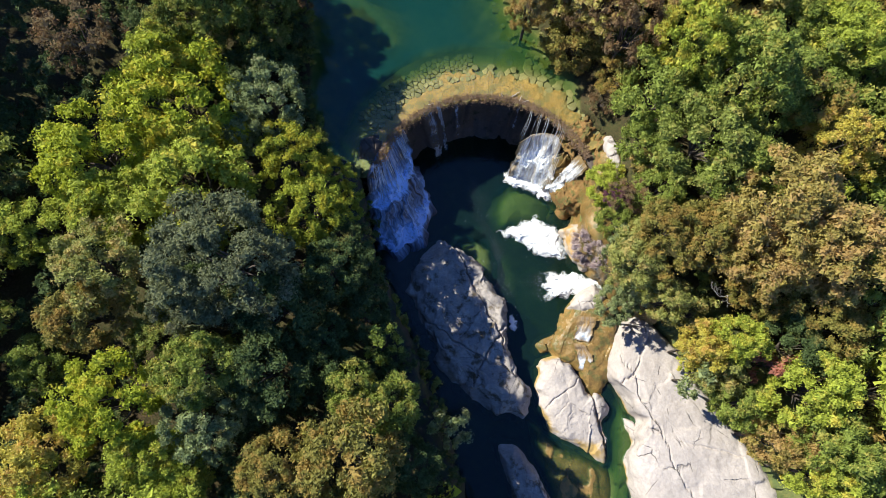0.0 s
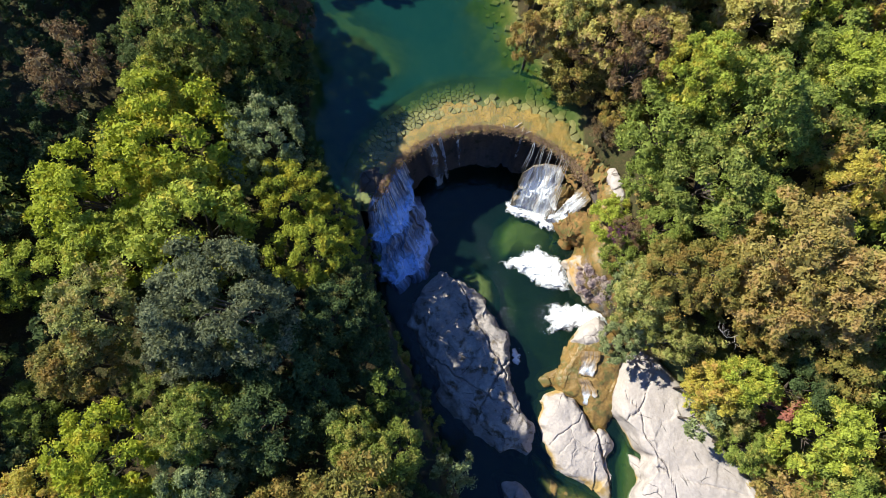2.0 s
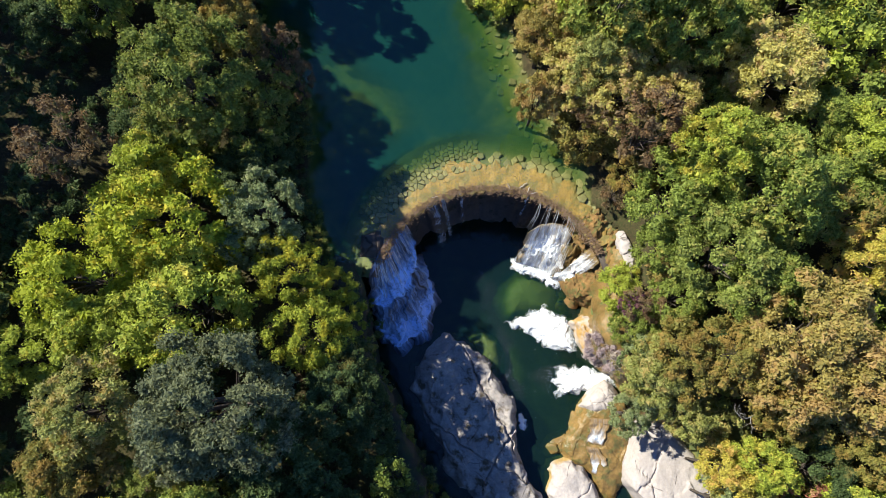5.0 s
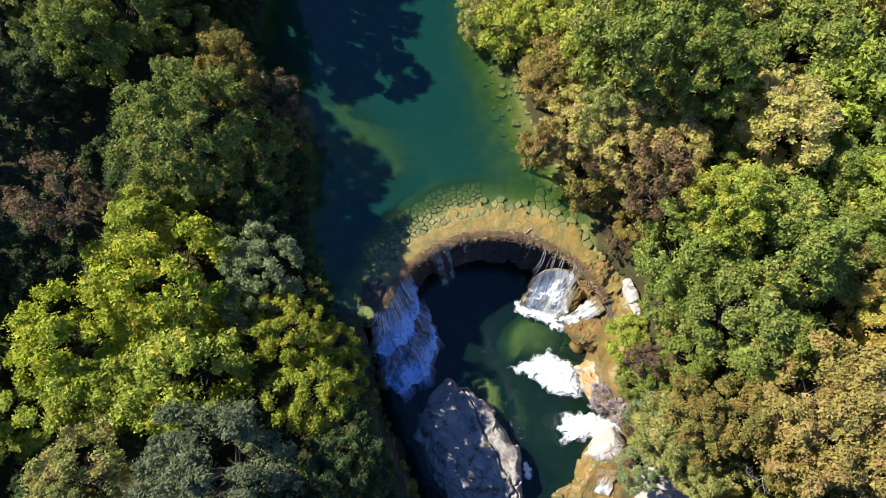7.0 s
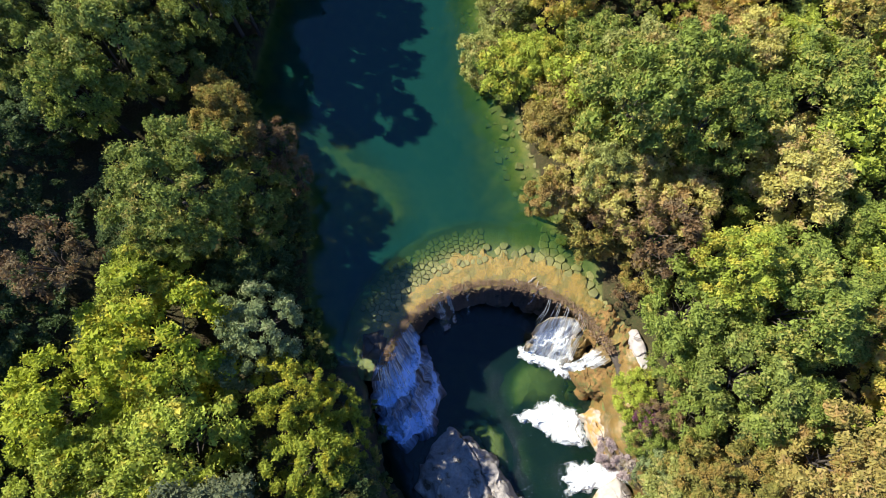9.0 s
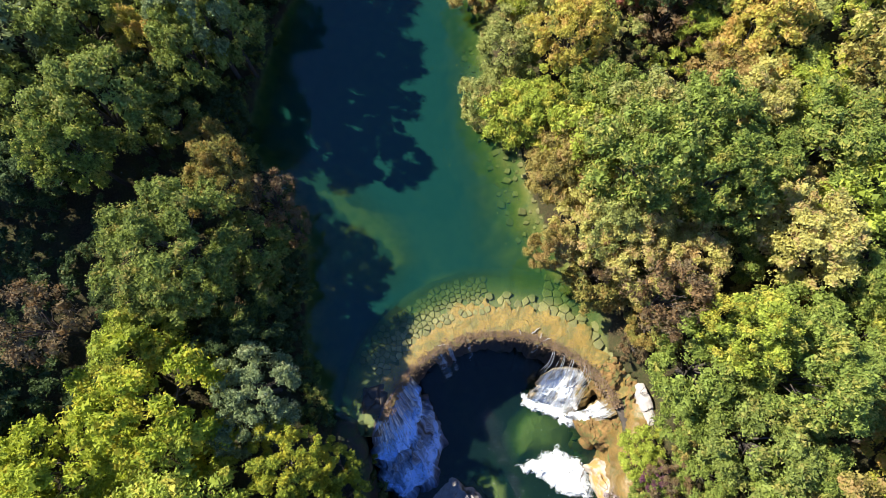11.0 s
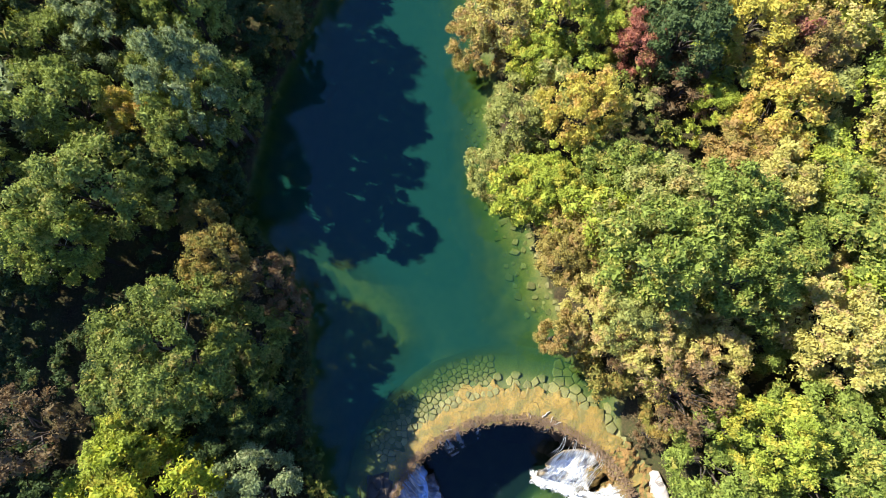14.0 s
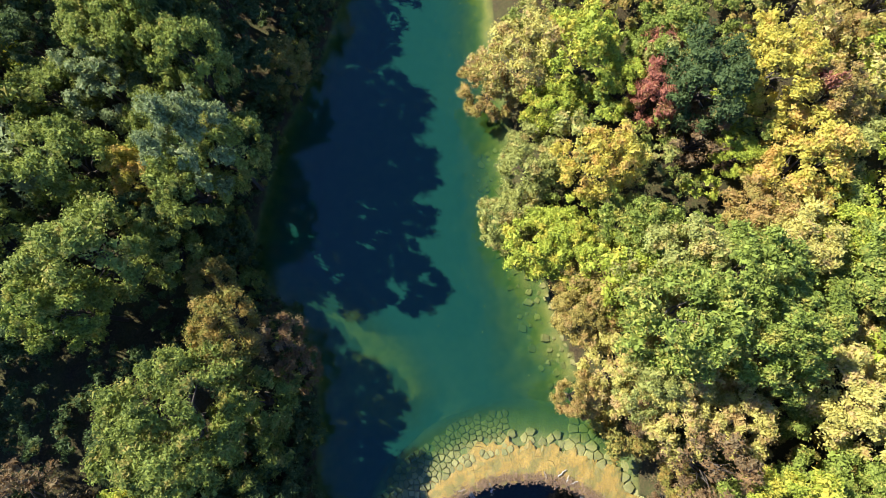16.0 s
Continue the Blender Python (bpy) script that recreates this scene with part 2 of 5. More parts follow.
def strand_material():
    m, nt, b = material("strands of falling water", 0.45, 0.35)
    b.inputs["Base Color"].default_value = (0.93, 0.95, 0.98, 1)
    edge = nt.nodes.new("ShaderNodeAttribute")
    edge.attribute_name = "body"
    torn = noise_fac(nt, 2.2, 6, 0.7, stretch=(1, 1, 0.35), lo=0.30, hi=0.62)
    froth(m, b, math_node(nt, "MULTIPLY", edge.outputs["Fac"], math_node(nt, "ADD", math_node(nt, "MULTIPLY", torn, 0.62), 0.1)), (0.93, 0.95, 0.98))
    return m


STRAND = strand_material()


def foam_material():
    m, nt, b = material("white foam", 0.6, 0.3)
    b.inputs["Base Color"].default_value = (0.82, 0.84, 0.86, 1)
    edge = nt.nodes.new("ShaderNodeAttribute")
    edge.attribute_name = "body"
    torn = noise_fac(nt, 3.4, 9, 0.78, lo=0.3, hi=0.7)
    a = nt.nodes.new("ShaderNodeMapRange")
    a.inputs[1].default_value, a.inputs[2].default_value = 0.42, 0.95
    nt.links.new(math_node(nt, "ADD", edge.outputs["Fac"], math_node(nt, "MULTIPLY", torn, 0.6)), a.inputs[0])
    nt.links.new(a.outputs[0], b.inputs["Alpha"])
    relief(nt, b, noise_fac(nt, 6.0, 8, 0.8), 0.8, 0.12)
    return m


FOAM = foam_material()


def bark():
    m, nt, b = material("bark", 0.9, 0.1)
    nt.links.new(blend(nt, noise_fac(nt, 4.0, 6, stretch=(1, 1, 0.2)), (0.05, 0.038, 0.03), (0.12, 0.10, 0.085)), b.inputs["Base Color"])
    relief(nt, b, noise_fac(nt, 12.0, 6, stretch=(1, 1, 0.2)), 0.8, 0.05)
    return m


BARK = bark()


def leaves(name, young, old, dry, dry_share):
    """Leaf: its colour varies leaf by leaf, branch by branch and tree by tree; light shines through."""
    m, nt, b = material(name, 0.65, 0.18)
    young, old, dry = (tuple(1.12 * v for v in c) for c in (young, old, dry))
    geo = nt.nodes.new("ShaderNodeNewGeometry")
    info = nt.nodes.new("ShaderNodeObjectInfo")
    c = blend(nt, geo.outputs["Random Per Island"], tuple(c * 0.68 for c in old), tuple(c * 1.1 for c in young))
    patch = noise_fac(nt, 0.55, 3, 0.5, lo=0.38, hi=0.62)
    c = blend(nt, math_node(nt, "MULTIPLY", patch, 0.4), c, young)
    where = math_node(nt, "ADD", noise_fac(nt, 0.8, 4, 0.6, lo=0.3, hi=0.7), math_node(nt, "MULTIPLY", geo.outputs["Random Per Island"], 0.35))
    where = math_node(nt, "ADD", where, math_node(nt, "MULTIPLY", info.outputs["Random"], 0.2))
    gate = nt.nodes.new("ShaderNodeMapRange")
    gate.inputs[1].default_value, gate.inputs[2].default_value = 1.25 - dry_share, 1.45 - dry_share
    nt.links.new(where, gate.inputs[0])
    c = blend(nt, gate.outputs[0], c, dry)
    nt.links.new(c, b.inputs["Base Color"])
    trans = nt.nodes.new("ShaderNodeBsdfTranslucent")
    nt.links.new(c, trans.inputs[0])
    mix = nt.nodes.new("ShaderNodeMixShader")
    mix.inputs[0].default_value = 0.42
    nt.links.new(b.outputs[0], mix.inputs[1])
    nt.links.new(trans.outputs[0], mix.inputs[2])
    nt.links.new(mix.outputs[0], nt.nodes["Material Output"].inputs[0])
    return m


# species: leaf material, crown habit, label
KINDS = {
    "ash": (leaves("ash leaf", (0.43, 0.455, 0.035), (0.22, 0.285, 0.025), (0.49, 0.42, 0.04), 0.38), "feathery", "tall yellow-green broadleaf tree on the wooded river bank"),
    "lime": (leaves("bright leaf", (0.42, 0.46, 0.06), (0.23, 0.28, 0.04), (0.52, 0.45, 0.07), 0.35), "broad", "bright green broadleaf tree on the wooded river bank"),
    "maple": (leaves("clumped leaf", (0.37, 0.40, 0.042), (0.16, 0.205, 0.028), (0.46, 0.41, 0.04), 0.4), "clumpy", "green tree with yellow-tipped leaf clumps above the gorge"),
    "green": (leaves("green leaf", (0.28, 0.33, 0.06), (0.13, 0.17, 0.035), (0.40, 0.36, 0.08), 0.3), "broad", "mid-green broadleaf tree on the wooded river bank"),
    # Dark leaf; on the west bank it also paints in the deep shade.
    "deep": (leaves("dark leaf", (0.11, 0.15, 0.05), (0.05, 0.08, 0.027), (0.17, 0.155, 0.045), 0.25), "broad", "dark green broadleaf tree, its leaf darkened also for shade"),
    "fern": (leaves("soft leaf", (0.25, 0.285, 0.055), (0.12, 0.155, 0.035), (0.32, 0.27, 0.07), 0.35), "feathery", "dense green tree leaning over the pool"),
    "dull": (leaves("dull green leaf", (0.29, 0.325, 0.07), (0.14, 0.175, 0.036), (0.35, 0.31, 0.08), 0.3), "broad", "muted green broadleaf tree on the shaded bank"),
    "sage": (leaves("grey-green leaf", (0.29, 0.33, 0.14), (0.14, 0.18, 0.07), (0.36, 0.37, 0.18), 0.3), "feathery", "grey-green willow-like tree on the river bank"),
    "willow": (leaves("dull grey leaf", (0.19, 0.205, 0.10), (0.105, 0.12, 0.06), (0.23, 0.225, 0.125), 0.3), "feathery", "dull grey-green tree with a round crown"),
    "olive": (leaves("olive leaf", (0.38, 0.385, 0.11), (0.22, 0.235, 0.06), (0.44, 0.35, 0.12), 0.36), "broad", "olive-green autumn tree on the river bank"),
    "oak": (leaves("tawny leaf", (0.29, 0.26, 0.06), (0.16, 0.16, 0.04), (0.33, 0.23, 0.06), 0.5), "broad", "tawny olive oak-like tree in early autumn colour"),
    "amber": (leaves("amber leaf", (0.4, 0.32, 0.085), (0.26, 0.22, 0.06), (0.4, 0.27, 0.095), 0.5), "broad", "amber-brown autumn tree on the sunlit bank"),
    "straw": (leaves("straw leaf", (0.57, 0.50, 0.14), (0.38, 0.35, 0.085), (0.48, 0.34, 0.14), 0.42), "broad", "straw-yellow and green autumn tree"),
    "gold": (leaves("golden leaf", (0.58, 0.49, 0.085), (0.38, 0.35, 0.06), (0.55, 0.37, 0.1), 0.4), "broad", "golden-yellow autumn tree on the river bank"),
    "rust": (leaves("rust leaf", (0.27, 0.165, 0.075), (0.14, 0.095, 0.05), (0.21, 0.155, 0.08), 0.5), "thin", "rust-brown thinning tree with bare twigs"),
    "red": (leaves("wine-red leaf", (0.42, 0.17, 0.11), (0.24, 0.10, 0.07), (0.40, 0.26, 0.11), 0.35), "broad", "wine-red autumn tree among the greens"),
    "plum": (leaves("plum leaf", (0.21, 0.085, 0.125), (0.12, 0.05, 0.075), (0.24, 0.14, 0.11), 0.3), "thin", "small plum-purple shrub on the bank"),
    "mauve": (leaves("mauve twig leaf", (0.50, 0.40, 0.385), (0.34, 0.26, 0.26), (0.50, 0.42, 0.34), 0.3), "broad", "mauve-grey twiggy shrub on the rock"),
}


# ---- plan ----
def inside(px, py, poly):
    """Which of the points lie in the polygon, and each one's distance from its edge."""
    poly = np.array(poly, float)
    hit, dist = np.zeros(px.shape, bool), np.full(px.shape, 1e9)
    for (ax, ay), (bx, by) in zip(poly, np.roll(poly, -1, axis=0)):
        dx, dy = bx - ax, by - ay
        s = np.clip(((px - ax) * dx + (py - ay) * dy) / (dx * dx + dy * dy + 1e-12), 0, 1)
        dist = np.minimum(dist, np.hypot(px - ax - s * dx, py - ay - s * dy))
        if dy:
            hit ^= ((ay > py) != (by > py)) & (px < dx * (py - ay) / dy + ax)
    return hit, dist


def hash3(i, j, k):
    n = (i * 374761393 + j * 668265263 + k * 2147483647 + 1013904223) & 0xFFFFFFFF
    n = ((n ^ (n >> 13)) * 1274126177) & 0xFFFFFFFF
    return ((n ^ (n >> 16)) & 0xFFFF) / 65535.0


def lattice(p):
    """Smooth value noise, -1 to 1, at an array of points (n, 3)."""
    f = np.floor(p).astype(np.int64)
    u = p - f
    u = u * u * (3 - 2 * u)
    total = 0
    for a in (0, 1):
        for b in (0, 1):
            for c in (0, 1):
                w = (u[:, 0] if a else 1 - u[:, 0]) * (u[:, 1] if b else 1 - u[:, 1]) * (u[:, 2] if c else 1 - u[:, 2])
                total = total + w * hash3(f[:, 0] + a, f[:, 1] + b, f[:, 2] + c)
    return total * 2 - 1


def fbm(p, size, octaves=4, gain=0.5):
    p, total, amp = np.asarray(p, float) / size, 0, 1.0
    for k in range(octaves):
        total = total + amp * lattice(p * 2 ** k + 17.3 * k)
        amp *= gain
    return total


def ramp(v, lo, hi):
    s = np.clip((v - lo) / (hi - lo), 0, 1)
    return s * s * (3 - 2 * s)


LIP_C, LIP_A, LIP_B = (3.9, 19.0), 10.4, 9.3     # the horseshoe lip, an ellipse


def lip(angle, out=0.0):
    """A point of the lip at that angle in degrees (0 east, 90 upstream), moved outwards."""
    a = radians(angle)
    return LIP_C[0] + (LIP_A + out) * math.cos(a), LIP_C[1] + (LIP_B + out) * math.sin(a)


def lip_out(x, y):
    """How far a point lies outside the lip, roughly in metres."""
    r = np.hypot((x - LIP_C[0]) / LIP_A, (y - LIP_C[1]) / LIP_B)
    return (r - 1) * 0.5 * (LIP_A + LIP_B)


POOL = [(-11.5, 21), (-13.2, 27), (-13.5, 36), (-15.8, 42), (-20, 47), (-19, 53), (-17.5, 60), (-14, 68), (-11.5, 77), (-10, 95), (-9, 130),
        (3, 130), (4, 95), (3.6, 75), (4.2, 66), (5, 60), (4.6, 52), (7, 46), (8, 41), (9.5, 37), (12.5, 33), (14, 29.4), (13.4, 26.5), (13.2, 20)]
GORGE = [(-9, 21), (-8.2, 17), (-7.5, 12), (-5, 7.5), (-3.2, 3), (-1, -1.5), (0.5, -7), (3, -14), (5, -25), (4, -60), (34, -60), (33, -25), (31, -12),
         (27, -3), (23.5, 2), (20.5, 7), (17.5, 9.5), (15.8, 12), (14, 15), (14.3, 18), (15, 20.5)] + [lip(a, 2.3) for a in range(20, 162, 10)]
BAR = [(-15, 45.5), (-11, 44.2), (-8, 41.8), (-5, 38.8), (-3.2, 35.4), (-4.6, 32.6), (-8, 32), (-12, 34), (-15, 39)]   # a bar of pale silt
LOW = -7.0                                          # the plunge pool's level


def shelf_width(x, y):
    """The share of the shelf's full width at a point's angle: broad upstream, narrow at both ends."""
    a = np.arctan2((y - LIP_C[1]) / LIP_B, (x - LIP_C[0]) / LIP_A)
    return np.clip(0.50 + 0.52 * np.sin(a), 0.3, 1.1)


def shelf_z(x, y):
    out = lip_out(x, y) / shelf_width(x, y)
    return -0.10 - 0.30 * ramp(out, 2.6, 3.3) - 0.45 * ramp(out, 3.4, 5.6) - 4.0 * ramp(out, 5.5, 8.0)


def ground_z(x, y):
    x, y = np.atleast_1d(np.asarray(x, float)), np.atleast_1d(np.asarray(y, float))
    p = np.stack([x, y, np.zeros_like(x)], 1)
    in_pool, d_pool = inside(x, y, POOL)
    in_gorge, d_gorge = inside(x, y, GORGE)
    away = np.where(in_pool | in_gorge, 0, np.minimum(d_pool, d_gorge))
    bank = 0.35 + 0.9 * ramp(away, 0, 3) + 0.10 * np.minimum(away, 40) + 0.5 * fbm(p, 6, 4) * ramp(away, 0, 3)
    bank = bank - 3.2 * ramp(18 - y, 0, 14) * ramp(12 - away, 0, 12) * (x > 5)
    # the upper pool's bed: shallow ledges along the sunny side
    right = ramp(x - (-4 + 0.0 * y), 0, 8)
    bed = -0.12 - (0.75 - 0.45 * right) * d_pool - 0.25 * fbm(p, 1.6, 3) * ramp(d_pool, 0.3, 1.5)
    bed = np.maximum(bed, -3.4)
    hit, d = inside(x, y, BAR)
    bed = bed + (np.maximum(bed, -1.35 + 0.25 * fbm(p, 1.8, 3)) - bed) * ramp(np.where(hit, d, -d), -1.8, 1.6)
    bed = np.where(y > 16, np.maximum(bed, shelf_z(x, y) - 0.22), bed)
    z = np.where(in_pool, bed, bank)
    deep = LOW - 1.8 + 0.5 * fbm(p, 3, 3)
    z = np.where(in_gorge, np.where(d_gorge < 0.9, z * 0 + LOW - 0.1 - 1.7 * d_gorge, deep), z)
    return z


def mesh_from(name, verts, faces, mats=(), smooth=True):
    me = bpy.data.meshes.new(name)
    me.from_pydata(verts if isinstance(verts, list) else verts.tolist(), [], faces if isinstance(faces, list) else faces.tolist())
    for m in mats:
        me.materials.append(m)
    if smooth:
        me.polygons.foreach_set("use_smooth", [True] * len(me.polygons))
    me.update()
    return me


def part(name, me, parent, label=""):
    ob = new(name, me)
    ob.parent = parent
    return tagged(ob, label)


def grid_faces(nu, nv, wrap=False):
    """Quads of a grid of nu by nv points, row by row."""
    f = []
    for i in range(nu - (0 if wrap else 1)):
        for j in range(nv - 1):
            a, b = i * nv + j, ((i + 1) % nu) * nv + j
            f.append((a, b, b + 1, a + 1))
    return f


def set_values(me, key, values):
    at = me.attributes.new(key, "FLOAT", "POINT")
    at.data.foreach_set("value", np.asarray(values, np.float32))


# ground: one sheet, fine along the river, coarse to the horizon
def build_ground():
    def axis(lo, hi, step, far):
        mid = np.arange(lo, hi + 0.01, step)
        tail = np.array([4, 10, 20, 40, 80, 160, 400, 1000, far], float)
        return np.concatenate([lo - tail[::-1], mid, hi + tail])
    xs, ys = axis(-32, 36, 0.45, 2500.0), axis(-16, 86, 0.45, 2500.0)
    gx, gy = np.meshgrid(xs, ys, indexing="ij")
    z = ground_z(gx.ravel(), gy.ravel())
    far = np.maximum(np.abs(gx.ravel()), np.abs(gy.ravel() - 35))
    z = np.where(far > 140, 6.0, z)
    me = mesh_from("ground", np.stack([gx.ravel(), gy.ravel(), z], 1), grid_faces(len(xs), len(ys)), [SOIL])
    tagged(new("ground", me), "dark leaf-littered forest floor with a silty river bed", "ground", kind="structure")


build_ground()


def build_water(level, x0, x1, y0, y1, step, mat, label, keep, clarity):
    xs, ys = np.arange(x0, x1, step), np.arange(y0, y1, step)
    gx, gy = np.meshgrid(xs, ys, indexing="ij")
    x, y = gx.ravel(), gy.ravel()
    z = ground_z(x, y)
    ok = keep(x, y) & (z < level + 0.6)
    faces = [f for f in grid_faces(len(xs), len(ys)) if ok[f[0]] and ok[f[1]] and ok[f[2]] and ok[f[3]]]
    used = sorted({i for f in faces for i in f})
    index = {v: k for k, v in enumerate(used)}
    pts = np.stack([x, y, np.full_like(x, level)], 1)[used]
    me = mesh_from("water", pts, [tuple(index[i] for i in f) for f in faces], [mat])
    set_values(me, "murk", clarity(x, y, level - z)[used])
    set_values(me, "deep", (ramp(level - z, 0.6, 3.2) if level == 0 else lower_murk(x, y, level - z) / 0.8)[used])
    return tagged(new("water", me), label, "water", kind="structure")


def upper_murk(x, y, depth):
    depth = np.where(lip_out(x, y) < 4, np.minimum(depth, -shelf_z(x, y)), depth)
    return np.clip(1 - np.exp(-0.62 * np.maximum(depth - 0.32, 0)), 0, 0.97)


LEDGES = [([(8.2, -2.2), (9.6, -3.0), (11.9, -4.8), (14.1, -5.6), (16.4, -6.8), (16.4, -14), (11.2, -14), (9.6, -8), (8.6, -5)], -7.10),
          ([(1.2, 15.8), (3.3, 16.6), (5.2, 15.3), (6.0, 13.2), (5.7, 11.2), (4.6, 10.6), (2.5, 13)], -7.16),
          ([(4.6, 18.4), (5.3, 20.8), (7.0, 22.6), (9.4, 22.4), (11.8, 20.4), (11.7, 17.2), (7.5, 17.1), (5.7, 16.6)], -7.30),
          ([(8.9, 4.4), (11.0, 6.1), (12.3, 5.9), (11.2, 3.8), (10, 3.6)], -7.12),
          ([(16.2, -1.6), (17.4, 0.4), (18.4, -1.0), (19.2, -3.8), (18.0, -6.6), (17.4, -13), (15.6, -13), (15.9, -6)], -7.30)]


def lower_murk(x, y, depth):
    for outline, z in LEDGES:
        hit, d = inside(x, y, outline)
        s = ramp(np.where(hit, d, -d), -0.9, 1.1)
        depth = depth + (np.minimum(depth, LOW - z + 0.1) - depth) * s
    return np.clip(1 - np.exp(-0.9 * np.maximum(depth, 0)), 0.0, 0.80)


build_water(0.0, -24, 18, 18.0, 130, 0.4, WATER_UP, "clear emerald river pool above the falls", lambda x, y: (lip_out(x, y) > -0.1) & ((y > 21) | (x < 3)) & inside(x, y, POOL)[0], upper_murk)
build_water(LOW, -10, 34, -40, 30, 0.4, WATER_LOW, "deep green plunge pool below the falls", lambda x, y: inside(x, y, GORGE)[0], lower_murk)


# ---- rock ----
def build_rock(name, label, outline, top, base, mat, tilt=(0, 0), bulge=0.35, rough=0.3, grain=1.4, seed=1, sides=170, rings=60, power=6.0, joints=(), cells=2.2, step=0.10, cleft=0.14, category="rock"):
    """A weathered rock over an outline: a tilted top broken into sheets along its joints, rolling over into broken sides.
    cells, step, cleft: size of the sheets, their unevenness and the depth of the cracks between them; joints: (x, y, direction in
    degrees, width, depth) of long open cracks."""
    o = np.array(outline, float)
    c = o.mean(0)
    closed = np.concatenate([o, o[:1]])
    seg = np.concatenate([[0], np.cumsum(np.hypot(*np.diff(closed, axis=0).T))])
    s = np.linspace(0, seg[-1], sides, endpoint=False)
    edge = np.stack([np.interp(s, seg, closed[:, 0]), np.interp(s, seg, closed[:, 1])], 1)
    for _ in range(2):                                   # soften the corners
        edge = (edge * 2 + np.roll(edge, 1, 0) + np.roll(edge, -1, 0)) / 4
    k = np.linspace(0, 1, rings) ** 0.7
    kk = np.tile(k, sides)
    x = c[0] + (np.repeat(edge[:, 0], rings) - c[0]) * kk
    y = c[1] + (np.repeat(edge[:, 1], rings) - c[1]) * kk
    q = np.stack([x, y, np.zeros_like(x)], 1) + seed * 31.7
    # sheets: nearest and second nearest of scattered centres
    rng = np.random.default_rng(seed)
    lo, hi = o.min(0) - 1, o.max(0) + 1
    n = max(4, int((hi - lo).prod() / cells ** 2))
    centre, lift_of, lean = rng.uniform(lo, hi, (n, 2)), rng.uniform(-1, 1, n), rng.normal(size=(n, 2)) * 0.05
    wx, wy = x + 0.45 * fbm(q, 1.8, 4), y + 0.45 * fbm(q + 11, 1.8, 4)
    d = np.hypot(wx[:, None] - centre[None, :, 0], (wy[:, None] - centre[None, :, 1]) * 0.7)
    order = np.argsort(d, axis=1)[:, :2]
    f1, f2 = np.take_along_axis(d, order, 1).T
    cell = order[:, 0]
    soft = ramp(f2 - f1, 0, 0.14)
    sheet_z = step * lift_of[cell] * soft + (lean[cell] * np.stack([x - centre[cell, 0], y - centre[cell, 1]], 1)).sum(1) * step * 8 * soft
    crack = cleft * np.exp(-((f2 - f1) / 0.05) ** 2) * (rng.random(n)[cell] > 0.35)
    zt = top + tilt[0] * (x - c[0]) + tilt[1] * (y - c[1]) - bulge * kk ** 2 + sheet_z - crack
    for jx, jy, way, width, depth in joints:
        a = radians(way)
        off = (x - jx) * -math.sin(a) + (y - jy) * math.cos(a) + 0.30 * fbm(q + 7, 1.4, 4)
        zt -= depth * np.exp(-(off / width) ** 2)
    zt += rough * (0.5 * fbm(q + 3, grain * 1.6, 3) + 0.16 * fbm(q + 5, 0.5, 3))
    z = base + (zt - base) * (1 - kk ** power)
    v = np.stack([x, y, z], 1)
    side = rough * (0.35 + 0.9 * kk ** 3)
    v[:, 0] += side * fbm(v + seed * 31.7 + 50, grain, 4) * kk
    v[:, 1] += side * fbm(v + seed * 31.7 + 90, grain, 4) * kk
    ob = new(name, mesh_from(name, v, grid_faces(sides, rings, wrap=True), [mat]))
    return tagged(ob, label, category)


build_rock("boulder", "huge grey limestone boulder with a cracked, dappled top in the gorge",
           [(-1.2, 15.2), (0.2, 15.9), (1.6, 15.2), (3.8, 13.0), (5.7, 10.2), (7.0, 7.0), (6.5, 5.4), (7.0, 3.2), (7.9, 1.0), (8.6, -1.2), (8.0, -2.8), (4.8, -2.0), (1.4, 0.6), (-1.0, 3.4), (-2.8, 7), (-3.9, 10.5), (-3.0, 14)],
           -4.9, -8.6, BOULDER, tilt=(0.15, 0.06), bulge=0.35, rough=0.6, seed=3, sides=240, rings=90, power=14.0, cells=2.7, step=0.16, cleft=0.09,
           joints=((3.6, 9.5, 118, 0.09, 0.5), (5, 5, 60, 0.08, 0.4), (3, 4, 150, 0.08, 0.4)))
build_rock("boulder", "long shaded limestone rock at the edge of the dark pool",
           [(4.6, -4.2), (5.6, -3.7), (7.2, -4.3), (8.7, -6.2), (10.3, -9), (12, -13), (9, -16), (7, -12), (5.6, -8)], -5.9, -8.6, BOULDER, bulge=0.6, seed=5, rings=44, sides=130)
build_rock("boulder", "bleached white limestone rock split by cracks between two channels",
           [(9.5, 3.8), (11.2, 4.2), (12.4, 3.2), (13.2, 2.4), (13.8, 0.5), (14.5, -0.1), (15.5, 0.3), (16.4, -0.8), (16.3, -1.9), (15.5, -2.6), (15.8, -4.2), (16.2, -6.2), (15.9, -7.1), (14.6, -6.6), (13.2, -5.5), (12.0, -5.0), (10.7, -4.2), (9.9, -3.0), (9.4, -1.4), (9.1, 0.2), (8.6, 1.0), (8.8, 2.0)],
           -5.85, -8.4, LIMESTONE, tilt=(-0.02, 0.12), bulge=0.3, rough=0.30, seed=8, sides=260, rings=90, cells=3.0, step=0.09, cleft=0.04, power=10.0,
           joints=((14.2, 0, 104, 0.09, 0.5), (11.4, -0.2, 42, 0.05, 0.2), (14.9, -2.5, 108, 0.06, 0.25)))
